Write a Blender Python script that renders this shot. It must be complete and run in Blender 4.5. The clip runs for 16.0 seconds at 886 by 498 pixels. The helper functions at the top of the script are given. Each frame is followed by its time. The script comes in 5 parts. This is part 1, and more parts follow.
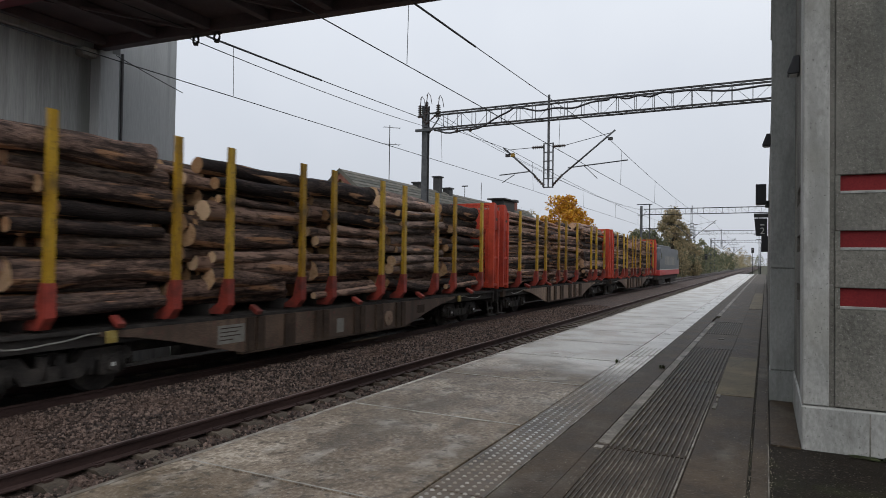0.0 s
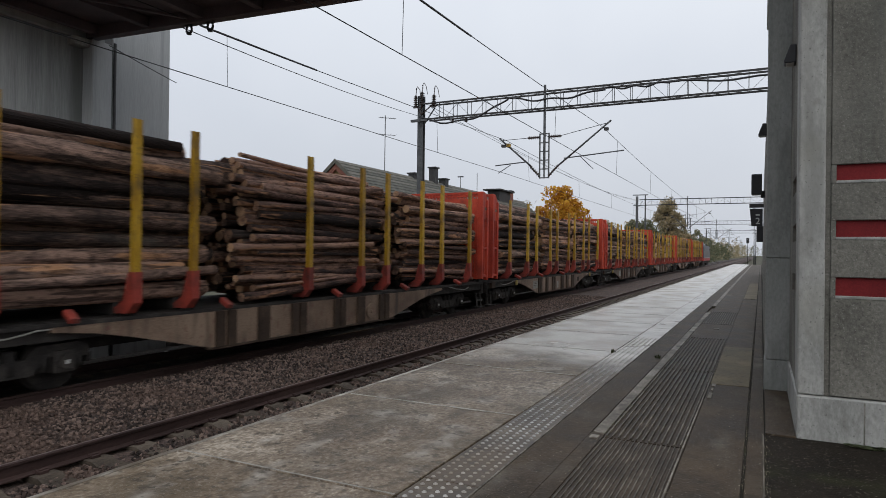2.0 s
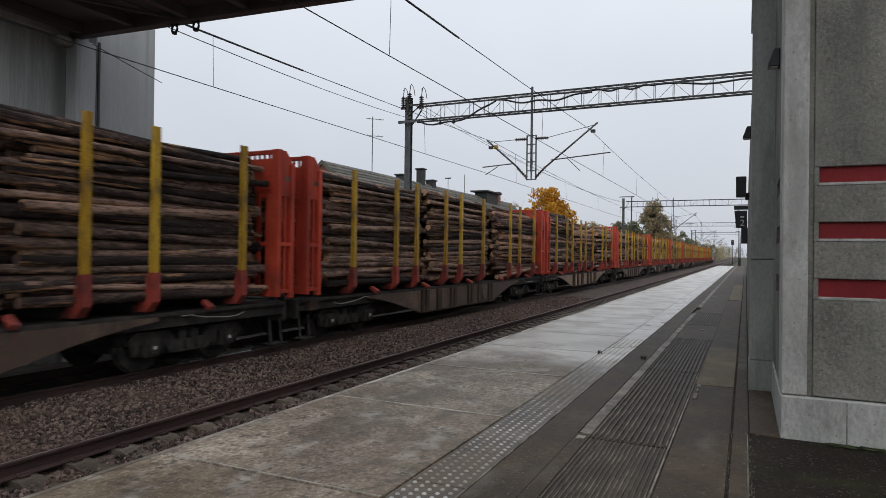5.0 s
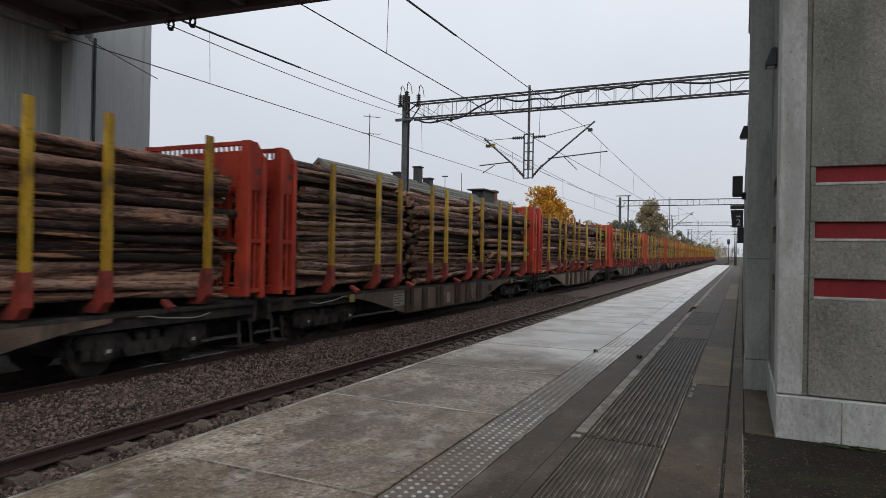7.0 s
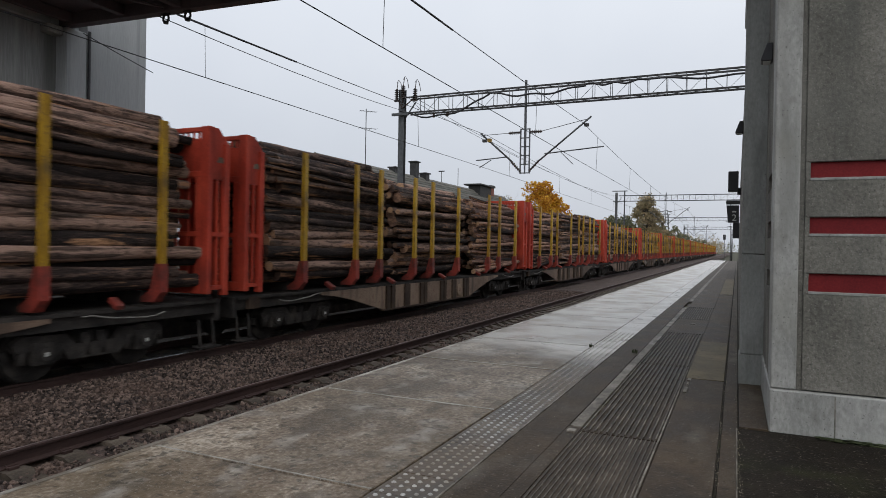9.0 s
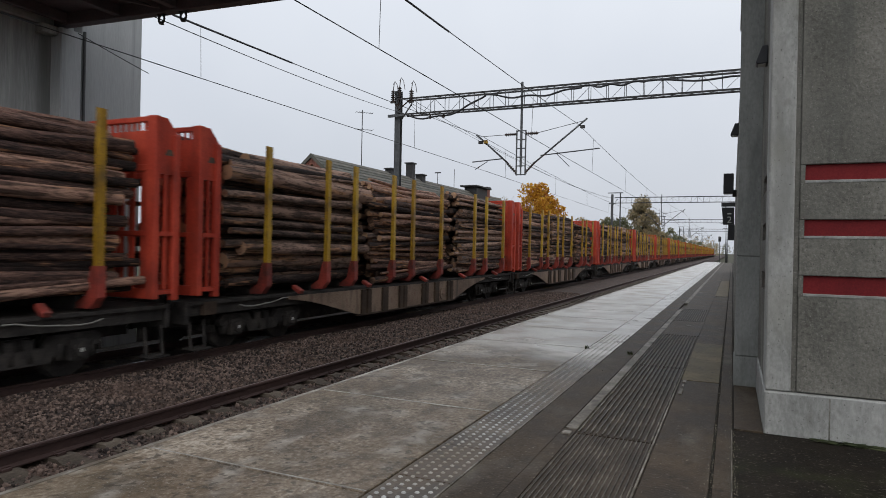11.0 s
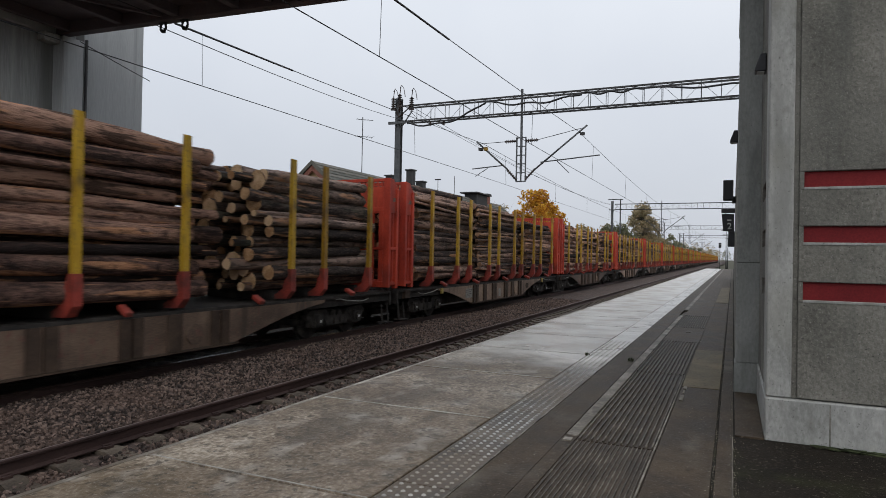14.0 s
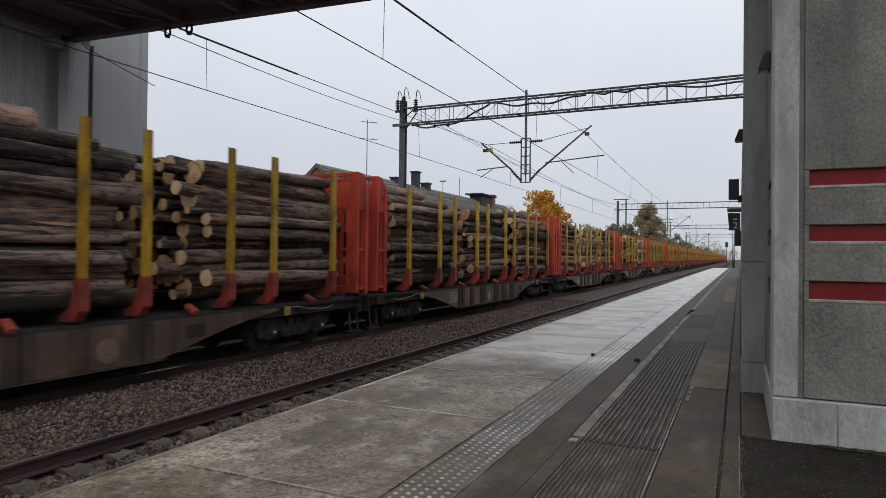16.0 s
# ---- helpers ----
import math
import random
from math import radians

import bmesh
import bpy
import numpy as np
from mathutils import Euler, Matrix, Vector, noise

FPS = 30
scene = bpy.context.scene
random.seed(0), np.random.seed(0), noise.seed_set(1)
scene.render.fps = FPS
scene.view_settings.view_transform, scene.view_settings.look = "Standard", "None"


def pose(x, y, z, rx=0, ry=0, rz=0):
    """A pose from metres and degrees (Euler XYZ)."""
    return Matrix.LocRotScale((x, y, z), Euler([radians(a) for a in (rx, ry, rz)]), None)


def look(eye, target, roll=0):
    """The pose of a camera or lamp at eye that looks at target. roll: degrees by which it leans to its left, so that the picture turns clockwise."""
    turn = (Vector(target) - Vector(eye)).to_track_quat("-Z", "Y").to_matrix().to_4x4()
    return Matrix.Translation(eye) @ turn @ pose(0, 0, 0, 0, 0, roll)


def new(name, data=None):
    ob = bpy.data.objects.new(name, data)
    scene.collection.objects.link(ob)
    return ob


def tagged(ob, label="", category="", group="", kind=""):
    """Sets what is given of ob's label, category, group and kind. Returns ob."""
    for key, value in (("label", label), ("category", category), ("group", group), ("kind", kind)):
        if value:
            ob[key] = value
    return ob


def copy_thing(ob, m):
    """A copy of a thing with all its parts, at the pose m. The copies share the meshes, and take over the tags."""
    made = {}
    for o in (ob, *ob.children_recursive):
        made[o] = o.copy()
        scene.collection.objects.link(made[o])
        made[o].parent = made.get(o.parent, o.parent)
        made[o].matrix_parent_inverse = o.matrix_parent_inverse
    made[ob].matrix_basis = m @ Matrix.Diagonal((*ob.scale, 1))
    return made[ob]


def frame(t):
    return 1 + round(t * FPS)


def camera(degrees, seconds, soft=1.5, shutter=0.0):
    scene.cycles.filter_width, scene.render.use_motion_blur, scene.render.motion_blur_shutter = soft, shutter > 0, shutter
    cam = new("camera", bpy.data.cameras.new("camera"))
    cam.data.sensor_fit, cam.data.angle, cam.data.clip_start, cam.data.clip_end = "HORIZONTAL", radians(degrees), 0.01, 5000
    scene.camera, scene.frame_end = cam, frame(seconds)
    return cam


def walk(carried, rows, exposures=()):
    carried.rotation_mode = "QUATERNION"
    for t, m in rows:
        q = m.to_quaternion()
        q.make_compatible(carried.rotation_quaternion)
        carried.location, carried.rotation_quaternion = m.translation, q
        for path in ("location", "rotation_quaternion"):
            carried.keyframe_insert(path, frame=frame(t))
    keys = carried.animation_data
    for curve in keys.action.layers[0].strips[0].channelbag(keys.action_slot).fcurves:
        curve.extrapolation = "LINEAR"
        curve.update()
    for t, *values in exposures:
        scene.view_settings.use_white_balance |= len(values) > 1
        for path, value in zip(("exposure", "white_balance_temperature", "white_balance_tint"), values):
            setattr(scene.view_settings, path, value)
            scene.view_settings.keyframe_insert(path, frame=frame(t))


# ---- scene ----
# ---- camera: held in the hand on the platform; x across the tracks, y along them, z up from the platform's surface ----
cam = camera(69.31, 16.0, soft=0.7, shutter=0.08)
PATH = [
    (0, 0.001, -0.043, 1.607, 26.75, 1.01, -0.80),
    (0.5, -0.005, -0.046, 1.606, 26.30, 1.00, -0.76),
    (1, -0.001, -0.036, 1.604, 26.15, 0.67, -0.54),
    (1.5, -0.005, -0.031, 1.605, 26.30, 0.37, -0.73),
    (2, -0.006, -0.022, 1.602, 26.39, 0.20, -0.69),
    (2.5, -0.007, -0.021, 1.602, 26.13, 0.34, -0.75),
    (3, -0.006, -0.019, 1.601, 26.05, 0.55, -0.47),
    (3.5, 0.001, -0.017, 1.603, 25.85, 0.46, -0.44),
    (4, -0.005, -0.016, 1.599, 25.56, 0.37, -0.56),
    (6.5, -0.005, -0.014, 1.604, 25.08, 0.33, -0.88),
    (7, -0.007, -0.005, 1.601, 24.97, 0.18, -0.98),
    (7.5, -0.010, -0.007, 1.596, 24.91, 0.23, -1.07),
    (8, 0.000, -0.006, 1.599, 24.88, 0.21, -1.02),
    (8.5, -0.004, -0.006, 1.593, 24.73, 0.08, -1.10),
    (9, 0.000, -0.001, 1.598, 24.66, -0.26, -1.04),
    (11.5, 0.001, 0.007, 1.600, 24.25, -0.08, -1.18),
    (12, 0.001, -0.003, 1.598, 24.25, -0.01, -1.23),
    (12.5, -0.000, 0.000, 1.600, 24.27, 0.16, -1.12),
    (13, 0.006, -0.005, 1.598, 23.93, 0.15, -1.19),
    (13.5, 0.011, -0.003, 1.597, 24.26, 0.21, -0.98),
    (14, 0.006, -0.014, 1.602, 24.33, 0.47, -1.07),
    (14.5, 0.009, -0.016, 1.603, 24.59, 0.91, -0.91),
    (15, 0.013, -0.013, 1.602, 24.56, 0.71, -1.06),
    (15.5, 0.016, -0.015, 1.605, 24.55, 0.91, -0.65),
    (16, 0.020, -0.009, 1.605, 24.84, 0.60, -0.60)]
walk(cam, [(t, pose(x, y, z, 90 + pitch, roll, yaw)) for t, x, y, z, yaw, pitch, roll in PATH])

# The train's head end (front of the first wagon) along the track, in metres, time by time.
TRAIN = [(0, 63.19), (0.5, 77.82), (1, 92.43), (1.5, 106.93), (2, 121.51), (2.5, 136.10), (3, 150.65), (3.5, 165.70), (4, 180.22), (6.5, 252.94), (7, 267.40), (7.5, 281.94), (8, 296.47), (8.5, 311.02), (9, 325.44), (11.5, 397.81), (12, 412.36), (12.5, 427.02), (13, 441.36), (13.5, 455.89), (14, 470.25), (14.5, 484.49), (15, 498.71), (15.5, 512.9), (16, 527.25)]
PITCH = 19.665      # from wagon to wagon
TRACK_NEAR, TRACK_FAR, RAIL_Z = -6.07, -10.6, -0.6

# ---- light: an even overcast sky ----
world = bpy.data.worlds.new("overcast")
scene.world = world
world.use_nodes = True
wn, wl = world.node_tree.nodes, world.node_tree.links
sky = wn.new("ShaderNodeTexSky")
sky.sky_type, sky.sun_disc, sky.sun_elevation, sky.sun_rotation = "NISHITA", False, radians(38), radians(150)
sky.air_density, sky.dust_density, sky.ozone_density = 1.0, 5.0, 1.0
sky_dim = wn.new("ShaderNodeMix"); sky_dim.data_type, sky_dim.blend_type = "RGBA", "MULTIPLY"
sky_dim.inputs[0].default_value = 1.0
sky_dim.inputs[7].default_value = (0.1, 0.1, 0.1, 1)
wl.new(sky.outputs[0], sky_dim.inputs[6])
coord = wn.new("ShaderNodeTexCoord")
cloud = wn.new("ShaderNodeTexNoise")
cloud.inputs["Scale"].default_value, cloud.inputs["Detail"].default_value = 1.6, 5.0
wl.new(coord.outputs["Generated"], cloud.inputs["Vector"])
tone = wn.new("ShaderNodeValToRGB")
tone.color_ramp.elements[0].position, tone.color_ramp.elements[0].color = 0.3, (0.69, 0.737, 0.818, 1)
tone.color_ramp.elements[1].position, tone.color_ramp.elements[1].color = 0.75, (0.83, 0.868, 0.93, 1)
wl.new(cloud.outputs["Fac"], tone.inputs["Fac"])
veil = wn.new("ShaderNodeMix"); veil.data_type = "RGBA"
veil.inputs[0].default_value = 0.93      # cloud cover
wl.new(sky_dim.outputs[2], veil.inputs[6])
wl.new(tone.outputs["Color"], veil.inputs[7])
height = wn.new("ShaderNodeSeparateXYZ")
wl.new(coord.outputs["Generated"], height.inputs[0])
rise = wn.new("ShaderNodeValToRGB")     # an overcast sky is brighter overhead than at the horizon
rise.color_ramp.elements[0].position, rise.color_ramp.elements[0].color = 0.0, (0.80, 0.80, 0.81, 1)
rise.color_ramp.elements[1].position, rise.color_ramp.elements[1].color = 1.0, (1.25, 1.25, 1.25, 1)
mid = rise.color_ramp.elements.new(0.36)
mid.color = (1.06, 1.06, 1.06, 1)
wl.new(height.outputs["Z"], rise.inputs["Fac"])
shade = wn.new("ShaderNodeMix"); shade.data_type, shade.blend_type = "RGBA", "MULTIPLY"
shade.inputs[0].default_value = 1.0
wl.new(veil.outputs[2], shade.inputs[6]); wl.new(rise.outputs["Color"], shade.inputs[7])
wl.new(shade.outputs[2], wn["Background"].inputs["Color"])
wn["Background"].inputs["Strength"].default_value = 0.95
sun_data = bpy.data.lights.new("sun", "SUN")
sun_data.energy, sun_data.angle, sun_data.color = 0.5, radians(60), (1.0, 0.97, 0.93)
sun = new("sun", sun_data)
sun.matrix_basis = look((0, 0, 50), (-17, 29, 10))
scene.view_settings.exposure = 0.06

# ---- materials ----
def material(name, colors, rough=0.8, scale=3.0, stretch=(1, 1, 1), metal=0.0, bump=0.2, fine=40.0, fine_mix=0.35,
             vary=0.0, island=False, rough_var=0.1, bump_dist=0.01, spots=None, coat=0.0, coat_rough=0.15, spec=0.5, lo=0.36, hi=0.66, world_space=False):
    """Noise at two scales through a ramp of colours, with relief; vary: brightness change from piece to piece."""
    m = bpy.data.materials.new(name)
    m.use_nodes = True
    n, l = m.node_tree.nodes, m.node_tree.links
    b = n["Principled BSDF"]
    tc = n.new("ShaderNodeTexCoord")
    mp = n.new("ShaderNodeMapping")
    mp.inputs["Scale"].default_value = stretch
    if world_space:
        geo = n.new("ShaderNodeNewGeometry")
        l.new(geo.outputs["Position"], mp.inputs["Vector"])
    else:
        l.new(tc.outputs["Object"], mp.inputs["Vector"])
    def tex(s, detail, rgh=0.6):
        t = n.new("ShaderNodeTexNoise")
        t.inputs["Scale"].default_value, t.inputs["Detail"].default_value, t.inputs["Roughness"].default_value = s, detail, rgh
        l.new(mp.outputs["Vector"], t.inputs["Vector"])
        return t
    big, small = tex(scale, 6), tex(fine, 4)
    def mth(op, a, c):
        x = n.new("ShaderNodeMath"); x.operation = op
        for i, v in enumerate((a, c)):
            if isinstance(v, bpy.types.NodeSocket): l.new(v, x.inputs[i])
            else: x.inputs[i].default_value = v
        return x.outputs[0]
    fac = mth("ADD", mth("MULTIPLY", big.outputs["Fac"], 1 - fine_mix), mth("MULTIPLY", small.outputs["Fac"], fine_mix))
    piece = None
    if vary or island:
        oi = n.new("ShaderNodeObjectInfo")
        piece = oi.outputs["Random"]
        if island:
            g = n.new("ShaderNodeNewGeometry")
            piece = mth("FRACT", mth("ADD", piece, g.outputs["Random Per Island"]), 0)
        fac = mth("ADD", fac, mth("MULTIPLY", mth("SUBTRACT", piece, 0.5), vary))
    ramp = n.new("ShaderNodeValToRGB")
    els = ramp.color_ramp.elements
    while len(els) < len(colors): els.new(0.5)
    for i, c in enumerate(colors):
        els[i].position = lo + (hi - lo) * i / max(1, len(colors) - 1)
        els[i].color = (*c, 1)
    l.new(fac, ramp.inputs["Fac"])
    color = ramp.outputs["Color"]
    for (s, lo2, hi2, c2, amount, st) in (spots or ()):
        mp2 = n.new("ShaderNodeMapping"); mp2.inputs["Scale"].default_value = st
        mp2.inputs["Location"].default_value = (s, s * 0.7, 3.1)
        l.new(mp.inputs["Vector"].links[0].from_socket, mp2.inputs["Vector"])
        t = n.new("ShaderNodeTexNoise"); t.inputs["Scale"].default_value, t.inputs["Detail"].default_value = s, 6
        l.new(mp2.outputs["Vector"], t.inputs["Vector"])
        mr = n.new("ShaderNodeMapRange"); mr.inputs["From Min"].default_value, mr.inputs["From Max"].default_value = lo2, hi2
        mr.inputs["To Max"].default_value = amount
        l.new(t.outputs["Fac"], mr.inputs["Value"])
        mx = n.new("ShaderNodeMix"); mx.data_type = "RGBA"
        l.new(mr.outputs[0], mx.inputs[0]); l.new(color, mx.inputs[6]); mx.inputs[7].default_value = (*c2, 1)
        color = mx.outputs[2]
    l.new(color, b.inputs["Base Color"])
    rr = n.new("ShaderNodeMapRange")
    rr.inputs["To Min"].default_value, rr.inputs["To Max"].default_value = max(0.02, rough - rough_var), min(1, rough + rough_var)
    l.new(big.outputs["Fac"], rr.inputs["Value"])
    l.new(rr.outputs[0], b.inputs["Roughness"])
    b.inputs["Metallic"].default_value = metal
    b.inputs["Coat Weight"].default_value, b.inputs["Coat Roughness"].default_value = coat, coat_rough
    b.inputs["Specular IOR Level"].default_value = spec
    if bump:
        bp = n.new("ShaderNodeBump")
        bp.inputs["Strength"].default_value, bp.inputs["Distance"].default_value = bump, bump_dist
        l.new(mth("ADD", small.outputs["Fac"], mth("MULTIPLY", big.outputs["Fac"], 0.6)), bp.inputs["Height"])
        l.new(bp.outputs["Normal"], b.inputs["Normal"])
    return m

M = {}
M["slab"] = material("slab_concrete", [(0.071, 0.049, 0.030), (0.154, 0.114, 0.078), (0.261, 0.210, 0.154), (0.489, 0.421, 0.340)], 0.5, 1.1, (1, 0.8, 1), bump=0.6, fine=24, fine_mix=0.46, rough_var=0.1, world_space=True, lo=0.39, hi=0.62, spec=0.34,
                     spots=[(0.42, 0.44, 0.62, (0.125, 0.088, 0.048), 0.75, (1, 1, 1)), (1.3, 0.50, 0.64, (0.088, 0.069, 0.044), 0.55, (1, 0.6, 1)), (2.6, 0.54, 0.68, (0.43, 0.40, 0.35), 0.55, (1, 0.7, 1)), (4.2, 0.53, 0.65, (0.070, 0.052, 0.034), 0.75, (1, 0.8, 1)), (14, 0.57, 0.65, (0.050, 0.039, 0.027), 0.75, (1, 1, 1)), (30, 0.61, 0.67, (0.40, 0.37, 0.32), 0.35, (1, 1, 1)), (60, 0.64, 0.69, (0.45, 0.43, 0.39), 0.35, (1, 1, 1))])
def pale_with_sheen(m):
    """Farther slabs turn pale past an uneven border: less dirt, plus painted wet sheen."""
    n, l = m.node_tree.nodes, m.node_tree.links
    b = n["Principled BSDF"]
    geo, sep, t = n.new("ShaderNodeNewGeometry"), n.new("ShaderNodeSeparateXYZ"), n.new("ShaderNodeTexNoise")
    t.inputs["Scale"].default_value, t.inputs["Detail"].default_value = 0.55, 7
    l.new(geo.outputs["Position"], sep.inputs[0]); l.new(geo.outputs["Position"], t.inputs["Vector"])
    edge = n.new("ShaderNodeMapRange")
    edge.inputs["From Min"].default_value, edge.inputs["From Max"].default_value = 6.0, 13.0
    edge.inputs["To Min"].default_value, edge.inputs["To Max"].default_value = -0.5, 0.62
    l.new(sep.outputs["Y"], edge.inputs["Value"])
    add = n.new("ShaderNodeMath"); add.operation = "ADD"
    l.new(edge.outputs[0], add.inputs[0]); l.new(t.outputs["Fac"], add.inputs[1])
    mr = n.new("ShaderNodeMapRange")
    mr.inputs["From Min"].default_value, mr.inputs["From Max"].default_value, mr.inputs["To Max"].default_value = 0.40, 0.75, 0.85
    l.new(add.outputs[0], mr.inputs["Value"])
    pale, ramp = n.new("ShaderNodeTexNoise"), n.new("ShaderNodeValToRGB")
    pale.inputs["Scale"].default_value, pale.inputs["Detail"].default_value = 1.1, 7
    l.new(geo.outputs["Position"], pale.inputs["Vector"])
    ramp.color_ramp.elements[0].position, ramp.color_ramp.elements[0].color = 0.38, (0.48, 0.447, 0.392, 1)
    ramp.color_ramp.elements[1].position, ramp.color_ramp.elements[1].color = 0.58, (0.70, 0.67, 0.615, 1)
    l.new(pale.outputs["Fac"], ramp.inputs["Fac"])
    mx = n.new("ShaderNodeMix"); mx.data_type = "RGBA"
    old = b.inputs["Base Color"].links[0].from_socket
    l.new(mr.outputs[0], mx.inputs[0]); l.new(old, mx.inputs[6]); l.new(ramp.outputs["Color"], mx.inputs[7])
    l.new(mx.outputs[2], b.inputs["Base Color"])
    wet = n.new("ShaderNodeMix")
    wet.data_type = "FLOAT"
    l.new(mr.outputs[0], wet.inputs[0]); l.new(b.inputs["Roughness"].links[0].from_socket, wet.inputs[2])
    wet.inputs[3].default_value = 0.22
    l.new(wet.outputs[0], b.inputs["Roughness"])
pale_with_sheen(M["slab"])
M["asphalt"] = material("wet_asphalt", [(0.022, 0.015, 0.009), (0.053, 0.037, 0.023), (0.105, 0.076, 0.049)], 0.6, 1.3, bump=0.7, fine=60, rough_var=0.14, world_space=True, bump_dist=0.006, spec=0.2,
                        spots=[(1.6, 0.60, 0.70, (0.17, 0.15, 0.12), 0.5, (1, 0.4, 1)), (0.8, 0.54, 0.68, (0.030, 0.022, 0.014), 0.6, (1, 0.5, 1)), (3.0, 0.54, 0.66, (0.085, 0.066, 0.045), 0.6, (1, 0.5, 1)), (9, 0.54, 0.74, (0.016, 0.012, 0.009), 0.55, (1, 1, 1)), (24, 0.61, 0.68, (0.125, 0.10, 0.075), 0.6, (1, 1, 1)), (55, 0.655, 0.70, (0.27, 0.245, 0.20), 0.8, (1, 1, 1))])
M["yard"] = material("old_dark_asphalt", [(0.0080, 0.0064, 0.0048), (0.0160, 0.0124, 0.0088), (0.0304, 0.0240, 0.0176)], 0.75, 1.6, bump=0.8, fine=60, rough_var=0.12, world_space=True, bump_dist=0.006, spec=0.10,
                     spots=[(1.2, 0.52, 0.66, (0.034, 0.038, 0.015), 0.6, (1, 1, 1)), (24, 0.62, 0.68, (0.11, 0.09, 0.068), 0.55, (1, 1, 1)), (55, 0.655, 0.70, (0.24, 0.22, 0.18), 0.7, (1, 1, 1))])
M["ribbed"] = material("ribbed_paving", [(0.026, 0.019, 0.013), (0.053, 0.039, 0.028), (0.096, 0.074, 0.054)], 0.6, 2.0, (1, 0.4, 1), bump=0.3, fine=40, rough_var=0.12, world_space=True, spec=0.16)
M["ridge"] = material("worn_ridge", [(0.034, 0.027, 0.020), (0.088, 0.073, 0.056), (0.22, 0.19, 0.152)], 0.55, 7.0, (1, 0.4, 1), bump=0.3, fine=30, world_space=True, spec=0.35, lo=0.4, hi=0.62)
M["tactile"] = material("tactile_concrete", [(0.050, 0.037, 0.026), (0.102, 0.079, 0.056), (0.186, 0.156, 0.121)], 0.6, 1.6, bump=0.3, fine=30, world_space=True, vary=0.1, coat=0.2, coat_rough=0.25, lo=0.39, hi=0.63,
                        spots=[(0.7, 0.44, 0.60, (0.080, 0.053, 0.029), 0.9, (1, 1, 1)), (3.0, 0.50, 0.60, (0.045, 0.034, 0.022), 0.75, (1, 0.4, 1)), (14, 0.57, 0.66, (0.05, 0.04, 0.028), 0.6, (1, 1, 1))])
pale_with_sheen(M["tactile"])
M["dot"] = material("worn_dots", [(0.22, 0.215, 0.2), (0.36, 0.355, 0.335), (0.5, 0.49, 0.47)], 0.6, 2.2, bump=0.1, fine=50, world_space=True, vary=0.3, island=True,
                    spots=[(0.7, 0.46, 0.62, (0.22, 0.16, 0.09), 0.5, (1, 1, 1)), (9, 0.52, 0.64, (0.10, 0.08, 0.055), 0.5, (1, 1, 1))])
pale_with_sheen(M["dot"])
M["kerb"] = material("pale_paving", [(0.085, 0.072, 0.055), (0.19, 0.168, 0.135), (0.34, 0.31, 0.27)], 0.6, 2.0, bump=0.4, fine=30, world_space=True, spec=0.3, lo=0.4, hi=0.62,
                      spots=[(5, 0.52, 0.62, (0.05, 0.042, 0.032), 0.8, (1, 0.6, 1))])
M["nosing"] = material("worn_platform_edge", [(0.1620, 0.1380, 0.1120), (0.3240, 0.2967, 0.2520), (0.5400, 0.5175, 0.4620)], 0.6, 3.0, (1, 0.7, 1), bump=0.4, fine=30, world_space=True, lo=0.38, hi=0.62,
                       spots=[(2.2, 0.50, 0.62, (0.09, 0.068, 0.045), 0.8, (1, 0.5, 1))])
M["kerb_pale"] = material("worn_edge_concrete", [(0.16, 0.145, 0.12), (0.30, 0.285, 0.25), (0.46, 0.44, 0.40)], 0.45, 2.4, bump=0.3, fine=30, world_space=True, lo=0.4, hi=0.6)
M["brownpatch"] = material("brown_paving", [(0.066, 0.051, 0.025), (0.130, 0.101, 0.054), (0.199, 0.156, 0.091)], 0.6, 1.5, bump=0.4, fine=30, world_space=True, spec=0.2,
                         spots=[(14, 0.58, 0.66, (0.03, 0.024, 0.016), 0.6, (1, 1, 1))])
M["wall"] = material("grey_concrete", [(0.072, 0.070, 0.058), (0.148, 0.142, 0.121), (0.25, 0.24, 0.208)], 0.85, 1.1, (1, 1, 0.8), bump=0.8, fine=34, fine_mix=0.36, world_space=True, lo=0.37, hi=0.64,
                     spots=[(38, 0.64, 0.70, (0.035, 0.035, 0.031), 0.75, (1, 1, 1.4)), (60, 0.63, 0.68, (0.32, 0.31, 0.28), 0.5, (1, 1, 1)), (2.2, 0.50, 0.66, (0.085, 0.088, 0.076), 0.6, (1.6, 1.6, 0.14)), (0.9, 0.52, 0.66, (0.22, 0.215, 0.19), 0.5, (1, 1, 0.6))])
M["pale_wall"] = material("pale_concrete", [(0.22, 0.222, 0.205), (0.33, 0.33, 0.31), (0.44, 0.435, 0.41)], 0.8, 1.4, (1, 1, 0.5), bump=0.35, fine=36, world_space=True, lo=0.38, hi=0.63,
                          spots=[(3, 0.50, 0.68, (0.17, 0.173, 0.158), 0.65, (1.5, 1.5, 0.2)), (1.1, 0.52, 0.66, (0.24, 0.235, 0.20), 0.5, (1, 1, 1)), (9, 0.60, 0.72, (0.15, 0.145, 0.125), 0.4, (1, 1, 0.7)), (45, 0.65, 0.70, (0.07, 0.07, 0.06), 0.6, (1, 1, 1))])
M["mid_wall"] = material("smooth_grey_concrete", [(0.17, 0.175, 0.165), (0.25, 0.255, 0.24), (0.33, 0.33, 0.315)], 0.8, 1.4, (1, 1, 0.5), bump=0.3, fine=36, world_space=True,
                         spots=[(3, 0.55, 0.70, (0.11, 0.115, 0.105), 0.6, (1.5, 1.5, 0.3)), (40, 0.66, 0.71, (0.06, 0.06, 0.055), 0.6, (1, 1, 1))])
